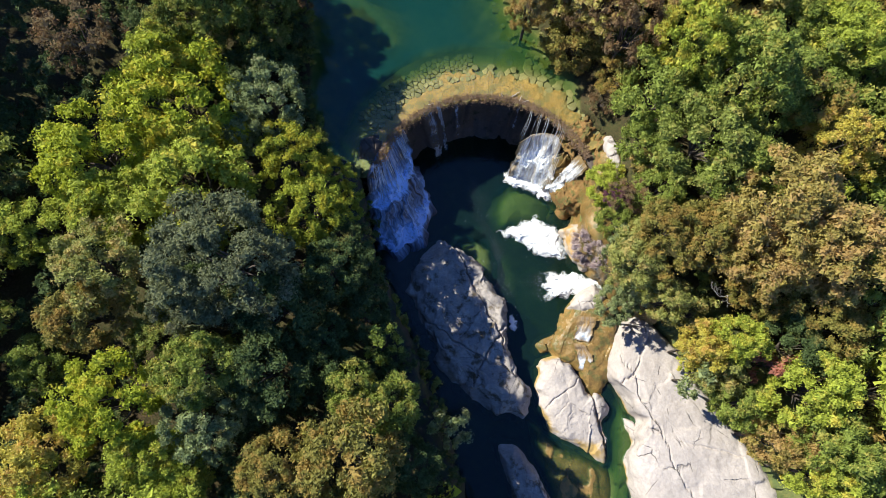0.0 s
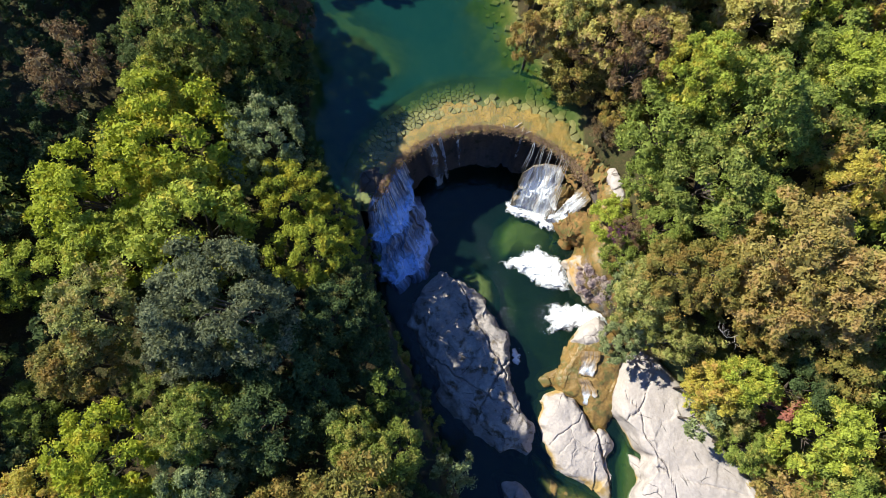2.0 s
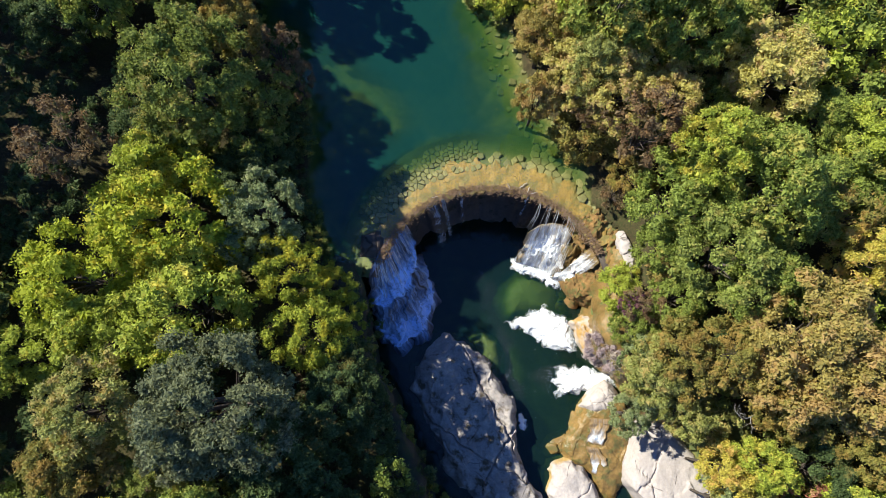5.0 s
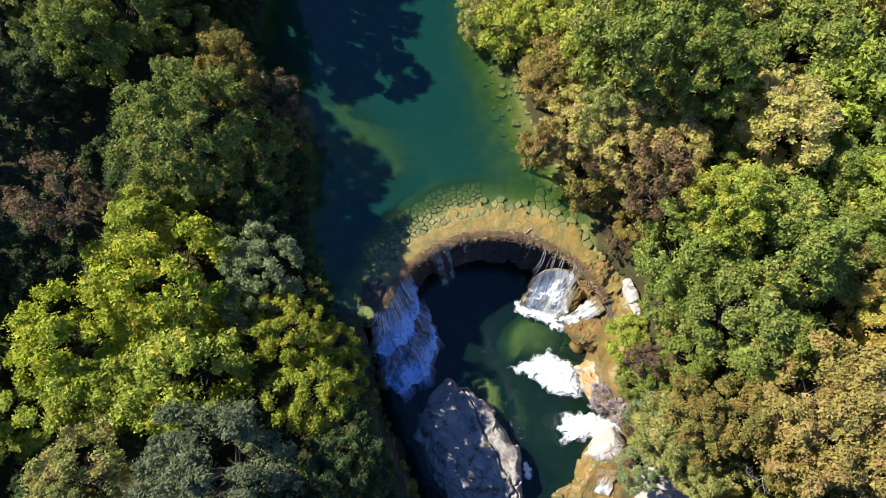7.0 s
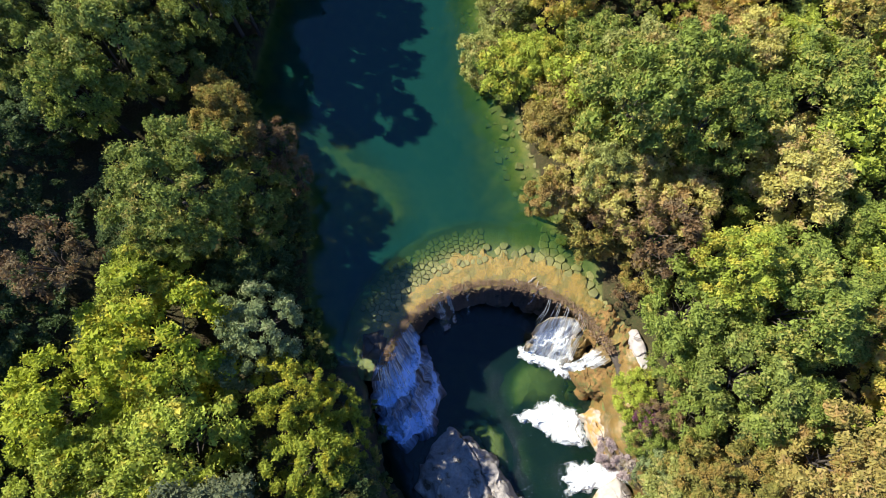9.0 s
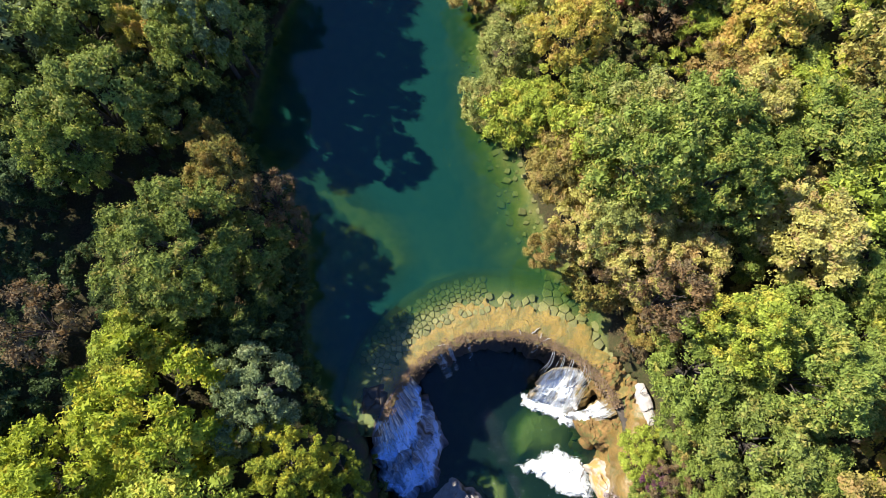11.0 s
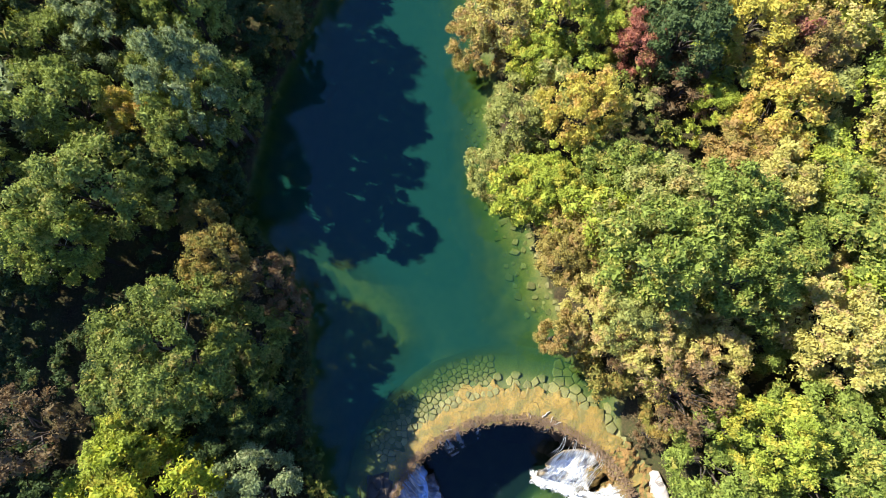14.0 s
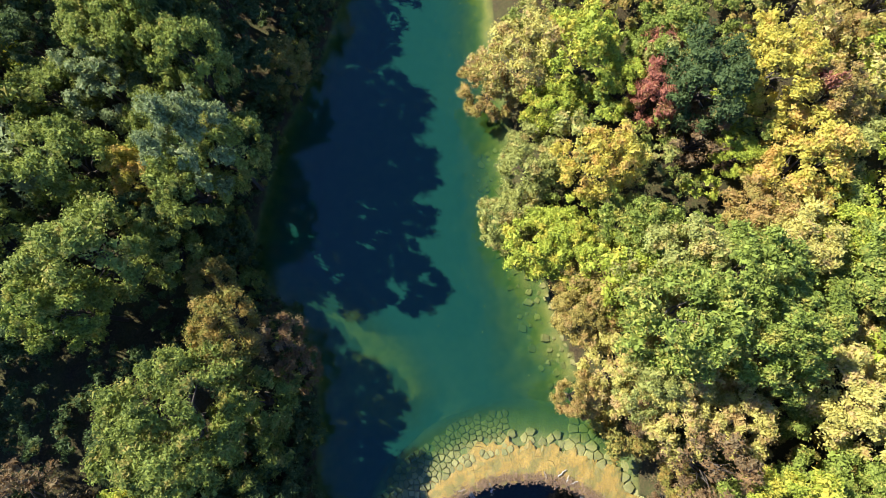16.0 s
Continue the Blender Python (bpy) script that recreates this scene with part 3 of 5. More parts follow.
build_rock("rock_slab", "broad bleached limestone slab cracked into sheets beside the trees",
           [(16.5, 6.1), (17.2, 7.2), (19.5, 8.2), (22.5, 5.2), (24.5, 1.2), (27.5, -3), (31, -8), (34, -17), (19, -17), (17.3, -9), (17.0, -5.7), (18.1, -4.4), (17.6, -3.8), (18.7, -2.1), (17.8, -1.5), (17.3, -0.2), (16.7, 1.0), (15.5, 1.9), (15.8, 3.9)],
           -3.7, -8.6, LIMESTONE, tilt=(0.05, 0.03), bulge=0.5, rough=0.2, seed=11, sides=300, rings=100, power=14.0, cells=4.2, step=0.05, cleft=0.03,
           joints=((18.6, 3.6, 58, 0.06, 0.3), (20.4, -5, 112, 0.05, 0.3), (24, -4.6, 165, 0.05, 0.15)))
build_rock("rock_mound", "wet ochre travertine mound with a small stream running over it",
           [(11.9, 8.0), (13.2, 9.4), (15.0, 10.2), (16.8, 9.6), (17.6, 6.4), (17.2, 3.6), (16.8, 1.5), (15.6, -0.6), (14.3, -0.9), (13.2, 1.6), (12.2, 2.6), (10.4, 3.0), (10.2, 4.6), (11.0, 6.2)],
           -5.5, -8.4, OCHRE, tilt=(0.14, 0.20), bulge=0.5, rough=0.26, grain=0.9, seed=14, sides=220, rings=80, cells=2.2, step=0.06, cleft=0.05, power=12.0)
build_rock("rock", "low wet ochre rock washed by the pool", [(8.7, 4.7), (9.6, 5.7), (11.1, 6.1), (12.4, 5.7), (11.2, 3.7), (9.4, 3.6)], -6.72, -8.2, OCHRE, bulge=0.2, rough=0.2, seed=15, sides=70, rings=24)
build_rock("rock", "pale rounded limestone rock at the head of the small cascade", [(12.3, 8.3), (13.4, 9.8), (15.4, 10.8), (16.6, 9.6), (16.2, 8.2), (14.4, 7.4), (12.9, 7.5)],
           -4.6, -7.4, LIMESTONE, bulge=0.5, rough=0.25, seed=17, sides=90, rings=34, cells=1.2)
build_rock("rock_ledge", "white rock ledge with ochre streaks below the bushes", [(12.1, 16.9), (12.5, 15.8), (12.6, 14.6), (12.9, 13.2), (14.4, 12.0), (16.4, 12), (16.4, 16.4), (14, 17.4)],
           -4.4, -8.2, LEDGE, tilt=(0.5, 0.1), bulge=0.3, rough=0.45, seed=20, sides=130, rings=50, cells=1.2, step=0.2)
build_rock("rock_buttress", "mossy brown rock buttress beside the sunlit cascade", [(11.2, 20.0), (12.3, 18.0), (14.5, 17.5), (17, 19), (17, 24.5), (14.3, 24.4), (12.9, 22.4)],
           -2.6, -8.2, RUST, tilt=(0.5, 0.12), bulge=0.4, rough=0.7, grain=0.8, seed=23, sides=140, rings=50, cells=0.9, step=0.3)
build_rock("rock_ledge", "shallow ochre rock ledge under green water", LEDGES[0][0], -6.99, -8.6, OCHRE, bulge=0.25, rough=0.2, seed=26, sides=120, rings=44, cells=2.0, step=0.10, cleft=0.25)
build_rock("rock_ledge", "pale green ledge under the water beside the boulder", LEDGES[1][0], -7.10, -8.8, BEDSTONE, bulge=0.3, rough=0.2, seed=29, sides=80, rings=24, power=2.5, step=0.03, cleft=0.03)
build_rock("rock_ledge", "round pale green ledge under water below the falls", LEDGES[2][0], -7.24, -8.8, BEDSTONE, bulge=0.3, rough=0.2, seed=31, sides=80, rings=24, power=2.5, step=0.03, cleft=0.03)
build_rock("rock_ledge", "green-stained rock bed of the narrow side channel", LEDGES[4][0], -7.12, -8.8, BEDSTONE, bulge=0.2, rough=0.2, seed=33, sides=90, rings=30)
build_rock("rock", "small pale rock in the narrow side channel", [(17.3, -1.9), (18.4, -2.3), (19.0, -3.4), (18.2, -4.2), (17.4, -3.2)], -6.55, -8.0, LIMESTONE, bulge=0.25, rough=0.2, seed=34, sides=60, rings=20)
build_rock("rock", "pale upright limestone outcrop between the trees", [(15.3, 24.0), (16.1, 24.2), (16.6, 22.4), (17.0, 19.8), (15.9, 19.7), (15.2, 21.8)],
           1.1, -2.0, LIMESTONE, bulge=0.2, rough=0.26, grain=0.8, seed=35, sides=110, rings=40, power=9.0, cells=1.4, step=0.12)
build_rock("rock", "brown tufa rock at the lip's shaded end", [(-8.6, 24.4), (-6.0, 25.0), (-5.2, 23.6), (-6.4, 21.4), (-8.4, 21.6)],
           0.25, -2.0, TUFA, bulge=0.3, rough=0.4, seed=37, sides=80, rings=26, cells=0.8, step=0.2)
build_rock("rock", "rust-brown mossy block at the sunny end of the lip", [(11.8, 25.6), (12.8, 26.7), (14.6, 26.9), (15.0, 25.0), (14.2, 23.2), (13.0, 23.2), (12.2, 24.2)],
           0.3, -2.2, RUST, bulge=0.2, rough=0.75, grain=0.55, seed=39, sides=160, rings=60, cells=0.6, step=0.2)
build_rock("rock", "wet ochre rock bank between the lip and the bushes", [(14.4, 28.4), (16.6, 28.2), (17.6, 25.6), (16.6, 23.4), (15.4, 19.6), (14.0, 20.4), (14.0, 23), (14.8, 25)],
           0.15, -2.6, RUST, bulge=0.3, rough=0.6, grain=0.7, seed=45, sides=110, rings=44, cells=0.7, step=0.25)
build_rock("rock", "wet ochre rock between two arms of the sunlit cascade", [(11.0, 24.4), (12.6, 24.8), (13.8, 23.6), (12.6, 22.0), (11.2, 20.7), (10.6, 21.6), (11.2, 22.8)],
           -4.2, -8.4, OCHRE, tilt=(0.35, 0.85), bulge=0.3, rough=0.4, grain=0.9, seed=48, sides=90, rings=34, cells=0.8, step=0.2, power=9.0)


def build_cliff(label, line, seed, mat, inward):
    """The gorge's side: a ragged rock face along a line, rolling over onto the bank. inward: +1 where the gorge lies to the line's left."""
    p = np.array(line, float)
    seg = np.concatenate([[0], np.cumsum(np.hypot(*np.diff(p, axis=0).T))])
    s = np.arange(0, seg[-1], 0.22)
    x, y = np.interp(s, seg, p[:, 0]), np.interp(s, seg, p[:, 1])
    tx, ty = np.gradient(x), np.gradient(y)
    ln = np.hypot(tx, ty) + 1e-9
    nx, ny = -ty / ln * inward, tx / ln * inward
    bank = ground_z(x - nx * 1.0, y - ny * 1.0)
    prof = [(-1.6, 0.02, 0), (-0.8, 0.22, 0), (-0.1, 0.18, 0), (0.45, -0.1, 0), (0.6, 0, 0.12), (0.45, 0, 0.3), (0.7, 0, 0.45), (0.4, 0, 0.6), (0.75, 0, 0.75), (0.6, 0, 0.88), (1.1, 0, 1.0)]
    v = np.concatenate([np.stack([x + nx * d, y + ny * d, (bank + dz) * (1 - f) + (LOW - 1.2) * f], 1) for d, dz, f in prof])
    n = len(s)
    v = v.reshape(len(prof), n, 3).transpose(1, 0, 2).reshape(-1, 3)
    q = v + seed * 11.3
    v[:, 0] += 0.55 * fbm(q, 1.6, 5)
    v[:, 1] += 0.55 * fbm(q + 30, 1.6, 5)
    v[:, 2] += 0.25 * fbm(q + 60, 1.0, 4)
    tagged(new("cliff", mesh_from("cliff", v, grid_faces(n, len(prof)), [mat])), label, "cliff", kind="structure")


build_cliff("overhung rock side of the gorge, coloured dark for shade", [(-9.4, 22.6), (-9, 21), (-8.2, 17), (-7.5, 12), (-5, 7.5), (-3.2, 3), (-1, -1.5), (0.5, -7), (3, -14), (5, -25)], 2, SHADE_ROCK, 1)
build_cliff("sunlit ochre rock side of the gorge", [(20.5, 7), (17.5, 9.5), (15.8, 12), (14, 15), (14.3, 18), (15, 20.5), (15.3, 22.5)], 4, OCHRE, 1)


# the horseshoe rim: an overhanging tufa shelf; plates and stones are laid on it further down
def build_rim():
    na, angles = 260, np.linspace(6, 174, 260)
    # across the rim: from the back, under the water, over the lip, then the undercut face down to the pool
    prof = [(6.2, -1.05), (5.4, -0.95), (4.4, -0.75), (3.4, -0.5), (2.8, -0.36), (2.2, -0.34), (1.4, -0.32), (0.7, -0.30), (0.25, -0.30), (0.05, -0.42), (0.0, -0.55),
            (0.35, -0.72), (0.9, -0.95), (1.4, -1.5), (1.5, -2.6), (1.2, -3.8), (0.8, -5.0), (0.3, -6.0), (-0.4, -6.8), (-1.4, -7.5), (-2.4, -8.6)]
    ds = np.tile([d for d, _ in prof], na)
    v = np.array([(*lip(a, d * (0.50 + 0.52 * math.sin(radians(a))) if k < 6 else d), z) for a in angles for k, (d, z) in enumerate(prof)])
    low = np.tile(np.arange(len(prof)) > 10, na)
    amp = np.where(low, 0.5, 0.12)
    v[:, 0] += amp * fbm(v, 1.3, 5)
    v[:, 1] += amp * fbm(v + 40, 1.3, 5)
    v[:, 2] += np.where(low, 0.4, 0.07) * fbm(v + 80, 1.1, 4)
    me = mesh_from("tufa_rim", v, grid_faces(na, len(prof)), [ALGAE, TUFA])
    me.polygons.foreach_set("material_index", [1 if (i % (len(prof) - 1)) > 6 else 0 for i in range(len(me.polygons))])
    return tagged(new("tufa_rim", me), "horseshoe-shaped tufa rim over a dark undercut rock face", "rock rim", kind="structure")


RIM = build_rim()


def build_plates():
    """The ochre plates of the lip, ragged along their upstream edge."""
    rng = random.Random(4)
    a = 22.0
    while a < 160:
        span = rng.uniform(5, 17)
        b = min(a + span, 162)
        n, m = max(6, int(span * 1.6)), 9
        rows, under = [], []
        reach = rng.uniform(0.86, 1.16)
        for i in range(n):
            t = a + (b - a - 0.06) * i / (n - 1)
            wide = (0.50 + 0.52 * math.sin(radians(t))) * (2.75 if t < 100 else 2.75 - 0.022 * (t - 100)) * reach
            p = np.array([[t * 0.35, a * 0.01, 3.0]])
            far = wide * (1 + 0.20 * float(fbm(p, 1.7, 4)[0])) + 0.30 * round(2.4 * float(fbm(p + 9, 0.8, 3)[0])) / 2
            near = -0.12 + 0.22 * float(fbm(p + 5, 0.5, 3)[0])
            for k in range(m):
                s = k / (m - 1)
                d = near + (far - near) * s
                x, y = lip(t, d)
                z = -0.035 - 0.04 * s + 0.035 * float(fbm(np.array([[x, y, 0.0]]), 0.8, 3)[0])
                if k in (0, m - 1):
                    z -= 0.04
                rows.append((x, y, z))
        top = len(rows)
        rows += [(x, y, -0.45) for x, y, z in rows]
        f = grid_faces(n, m)
        rim = [i * m for i in range(n)] + [(n - 1) * m + k for k in range(1, m)] + [i * m + m - 1 for i in range(n - 2, -1, -1)] + [k for k in range(m - 2, 0, -1)]
        f += [(p, q, q + top, p + top) for p, q in zip(rim, rim[1:] + rim[:1])]
        part("plate", mesh_from("plate", rows, f, [SHELF], smooth=False), RIM, "ochre tufa plate just under the water")
        a = b


build_plates()


def slab_mesh(seed, sides, proud=0.16):
    """An irregular flat stone with a worn edge, about one metre across."""
    rng = random.Random(seed)
    ang = sorted((k + rng.uniform(-0.32, 0.32)) * 2 * math.pi / sides for k in range(sides))
    ring = [(math.cos(t) * q, math.sin(t) * q) for t, q in ((t, rng.uniform(0.38, 0.62)) for t in ang)]
    v = [(x, y, -proud * 2) for x, y in ring] + [(x, y, proud * 0.5) for x, y in ring] + [(x * 0.84, y * 0.84, proud + rng.uniform(-0.03, 0.03)) for x, y in ring] + [(0, 0, proud + 0.02)]
    f = []
    for k in range(sides):
        q = (k + 1) % sides
        f += [(k, q, sides + q, sides + k), (sides + k, sides + q, 2 * sides + q, 2 * sides + k), (2 * sides + k, 2 * sides + q, 3 * sides)]
    return mesh_from("stone", v, f, [BEDSTONE], smooth=False)


STONES = [slab_mesh(s, 5 + s % 4) for s in range(10)]


def clip_cell(ring, px, py, nx, ny):
    """The part of a convex outline on the near side of a line through a point with that normal."""
    out = []
    for (ax, ay), (bx, by) in zip(ring, ring[1:] + ring[:1]):
        da, db = (ax - px) * nx + (ay - py) * ny, (bx - px) * nx + (by - py) * ny
        if da <= 0:
            out.append((ax, ay))
        if da * db < 0:
            q = da / (da - db)
            out.append((ax + (bx - ax) * q, ay + (by - ay) * q))
    return out


def lay_stones():
    """Fitted flagstones of the shelf: broad ones at the sunny end, small ones towards the shade, each with its own outline."""
    rng = random.Random(9)
    # angles and distances from the lip, spacing, share of gaps
    for a0, a1, u0, u1, space, missing in ((33, 72, 2.75, 5.7, 0.80, 0.06), (18, 33, 2.9, 5.2, 0.9, 0.15), (72, 94, 2.9, 3.7, 0.66, 0.55), (94, 146, 2.15, 5.3, 0.50, 0.07)):
        seeds = []
        for _ in range(9000):
            t, u = rng.uniform(a0, a1), rng.uniform(u0, u1)
            p = lip(t, u * (0.50 + 0.52 * math.sin(radians(t))))
            if all(math.hypot(p[0] - q[0], p[1] - q[1]) > space * 0.8 for q in seeds):
                seeds.append(p)
        for x, y in seeds:
            if rng.random() < missing:
                continue
            ring = [(x + space * 0.72 * math.cos(k * math.pi / 4), y + space * 0.72 * math.sin(k * math.pi / 4)) for k in range(8)]
            for q in seeds:
                d = math.hypot(q[0] - x, q[1] - y)
                if 0 < d < space * 2.4:
                    nx, ny = (q[0] - x) / d, (q[1] - y) / d
                    ring = clip_cell(ring, x + nx * (d / 2 - 0.028), y + ny * (d / 2 - 0.028), nx, ny)
            if len(ring) < 4:
                continue
            n = len(ring)
            ring = [(p - x + rng.gauss(0, 0.02), q - y + rng.gauss(0, 0.02)) for p, q in ring]
            h = rng.uniform(0.06, 0.16)
            v = [(p, q, -0.35) for p, q in ring] + [(p * 0.99, q * 0.99, h * 0.5) for p, q in ring] + [(p * 0.84, q * 0.84, h + rng.uniform(-0.02, 0.02)) for p, q in ring] + [(0, 0, h + 0.015)]
            f = []
            for k in range(n):
                m = (k + 1) % n
                f += [(k, m, n + m, n + k), (n + k, n + m, 2 * n + m, 2 * n + k), (2 * n + k, 2 * n + m, 3 * n)]
            ob = part("stone", mesh_from("stone", v, f, [BEDSTONE], smooth=False), RIM)
            z = float(shelf_z(np.array([x]), np.array([y]))[0])
            ob.matrix_basis = pose(x, y, z - 0.03, rng.uniform(-4, 4), rng.uniform(-4, 4), 0)


lay_stones()


def build_fringe():
    """Roots, moss and drift caught along the lip, too small to pick apart."""
    rng = np.random.default_rng(12)
    v, f = [], []
    for _ in range(4600):
        a = rng.uniform(18, 166)
        d = rng.normal(0.12, 0.26)
        x, y = lip(a, d)
        z = -0.02 + 0.16 * rng.random() * math.exp(-(d - 0.1) ** 2 / 0.12) - (0.35 * rng.random() if d < -0.1 else 0)
        if rng.random() < 0.45:                     # a twig or root
            w, ln, r = rng.uniform(0, 2 * math.pi), rng.uniform(0.1, 0.42), rng.uniform(0.01, 0.022)
            e = (x + ln * math.cos(w), y + ln * math.sin(w), z + rng.uniform(-0.1, 0.12))
            tube(v, f, [(x, y, z), ((x + e[0]) / 2 + 0.03, (y + e[1]) / 2, (z + e[2]) / 2 + 0.03), e], [r, r, r * 0.5], 4)
        else:                                       # a clump
            s = rng.uniform(0.03, 0.10)
            b = len(v)
            for k in range(6):
                t = k * math.pi / 3
                q = s * rng.uniform(0.6, 1.2)
                v.append((x + q * math.cos(t), y + q * math.sin(t), z - 0.12))
            v.append((x, y, z + s * rng.uniform(0.4, 0.9)))
            f += [(b + k, b + (k + 1) % 6, b + 6) for k in range(6)]
    tagged(new("moss_fringe", mesh_from("moss_fringe", v, f, [FRINGE], smooth=False)), "reddish-brown fringe of roots and moss along the lip", "moss", kind="stuff")


def tube(v, f, pts, radii, sides=6):
    """A round, tapering stem along the points, added to the lists of vertices and faces."""
    base = len(v)
    p = [Vector(q) for q in pts]
    for k, r in enumerate(radii):
        way = (p[min(k + 1, len(p) - 1)] - p[max(k - 1, 0)]).normalized()
        one = way.cross(Vector((0.31, 0.95, 0.1))).normalized()
        two = way.cross(one)
        for a in range(sides):
            t = 2 * math.pi * a / sides
            v.append(tuple(p[k] + one * (r * math.cos(t)) + two * (r * math.sin(t))))
        if k:
            b = base + (k - 1) * sides
            for a in range(sides):
                f.append((b + a, b + (a + 1) % sides, b + sides + (a + 1) % sides, b + sides + a))


build_fringe()


# ---- falling water ----
def sheet(name, label, tops, feet, mat, steps, nu=70, nv=70, lift=0.0, ragged=0.25, bare=0.0, curve=2.0, seed=0, tiers=1.0):
    """A curtain of water from a line of tops to a line of feet (few points each); it leaves the lip level and steepens,
    with steps where it strikes ledges. bare: the share of its run, from the top, that is rock without white water."""
    def along(pts, n):
        p = np.array(pts, float)
        s = np.linspace(0, 1, len(p))
        return np.stack([np.interp(np.linspace(0, 1, n), s, p[:, k]) for k in range(3)], 1)
    a, b = along(tops, nu), along(feet, nu)
    t = np.linspace(0, 1, nv)
    drop = t ** curve
    v, uv, body = [], [], []
    for i in range(nu):
        p = a[i] + (b[i] - a[i]) * t[:, None]
        p[:, 2] = a[i, 2] + (b[i, 2] - a[i, 2]) * drop
        v.append(p)
        u = i / (nu - 1)
        body.append(np.clip(np.minimum(u, 1 - u) * 6, 0, 1) * np.clip((1 - t) * 9 + 0.25, 0, 1) * np.clip(t * 14 + 0.35, 0, 1) * (ramp(t, bare - 0.1, bare + 0.08) if bare else 1))
        uv += [(u, s) for s in t]
    v, body = np.concatenate(v), np.concatenate(body)
    q = v + seed * 13.1
    n = fbm(q, 1.7, 4)
    tt = np.tile(t, nu)
    across = np.repeat(np.linspace(0, 1, nu), nv)
    line = np.stack([across * 6, tt * 0.8, np.full_like(tt, seed * 3.1)], 1)
    tier = tt * tiers + 0.28 * fbm(line, 1.4, 4) * ramp(tt, 0, 0.2) * (tiers > 1)
    phase = tier - np.floor(tier)
    froth = ramp(phase, 0.3, 0.85) * (1 - 0.7 * ramp(phase, 0.93, 1.0)) * ramp(tier, 0.2, 0.7)
    if tiers > 1:                                       # each tier runs out over a ledge, then drops
        v[:, 2] += (v[0, 2] - v[nv - 1, 2]) / tiers * 0.45 * (phase - ramp(phase, 0.0, 0.55)) * ramp(1 - tt, 0, 0.1)
    v[:, 2] += (0.55 * steps * n + 0.10 * fbm(q + 9, 0.5, 3)) * ramp(tt, 0.05, 0.3) * ramp(1 - tt, 0, 0.15) + lift
    v[:, 0] += ragged * fbm(q + 31, 0.9, 3) * ramp(tt, 0.05, 0.4)
    v[:, 1] += ragged * fbm(q + 57, 0.9, 3) * ramp(tt, 0.05, 0.4)
    faces = grid_faces(nu, nv)
    me = mesh_from(name, v, faces, [mat])
    ob = new(name, me)
    layer = me.uv_layers.new(name="UVMap")
    loops = np.zeros(len(me.loops), np.int32)
    me.loops.foreach_get("vertex_index", loops)
    layer.data.foreach_set("uv", np.array(uv, np.float32)[loops].ravel())
    set_values(me, "body", body)
    set_values(me, "froth", froth)
    return tagged(ob, label, "waterfall")


def strands(parent, tops, feet, n, width, curve, seed, lift=0.12, start=0.0, spread=0.06, reach=1.0):
    """Separate threads of water from a line of tops to a line of feet, each a narrow arched ribbon; one mesh under its fall."""
    rng = np.random.default_rng(seed)

    def along(pts, s):
        p = np.array(pts, float)
        return np.array([np.interp(s, np.linspace(0, 1, len(p)), p[:, k]) for k in range(3)])
    v, f, body = [], [], []
    for _ in range(n):
        u = rng.random()
        w = min(max(u + rng.normal(0, spread), 0), 1)
        a, b = along(tops, u), along(feet, w)
        t0 = start * rng.random()
        t1 = reach * (1 - 0.35 * rng.random() ** 2)
        wide = width * rng.uniform(0.4, 1.5)
        side = np.array([b[1] - a[1], a[0] - b[0], 0])
        side /= np.linalg.norm(side) + 1e-6
        sway = rng.normal(0, 0.10, 2)
        base, m = len(v), 16
        for k in range(m):
            t = t0 + (t1 - t0) * k / (m - 1)
            p = a + (b - a) * t
            p[2] = a[2] + (b[2] - a[2]) * t ** curve + lift * rng.uniform(0.6, 1.2) * math.sin(math.pi * min(t * 1.3, 1))
            p[:2] += sway * math.sin(5 * t)
            g = wide * (0.45 + 1.1 * t)
            fade = min(1, 6 * (t - t0) + 0.45) * min(1, 7 * (t1 - t) + 0.05)
            for s, q in ((-0.5, 0.0), (0.0, 1.0), (0.5, 0.0)):
                v.append(tuple(p + side * g * s + np.array([0, 0, 0.30 * g * q])))
                body.append(q * fade)
            if k:
                j = base + (k - 1) * 3
                f += [(j, j + 1, j + 4, j + 3), (j + 1, j + 2, j + 5, j + 4)]
    me = mesh_from("strand", v, f, [STRAND])
    set_values(me, "body", body)
    tagged(part("strand", me, parent), kind="stuff")


left_fall = sheet("cascade", "broad shaded cascade spilling over rock into the plunge pool, coloured for its shade",
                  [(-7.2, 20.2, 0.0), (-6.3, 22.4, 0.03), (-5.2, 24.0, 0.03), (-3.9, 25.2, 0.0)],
                  [(-7.3, 15.4, LOW), (-4.8, 13.6, LOW), (-2.0, 15.0, LOW), (-1.0, 19.2, LOW), (-2.4, 22.8, LOW)], SHADE_BLUE, 0.35, nu=140, nv=130, curve=1.15, seed=1, tiers=2.3, ragged=0.4)
sun_fall = sheet("cascade", "sunlit white cascade fanning over ochre rock",
                 [(7.8, 24.8, -2.7), (9.0, 25.5, -2.3), (10.2, 25.6, -2.1), (11.2, 25.4, -2.1), (12.2, 25.0, -2.0)], [(6.7, 22.8, LOW), (9.2, 21.7, LOW), (11.1, 20.6, LOW)], CASCADE, 0.18, nu=100, nv=90, curve=1.25, seed=2, ragged=0.35, tiers=1.6, bare=0.05)
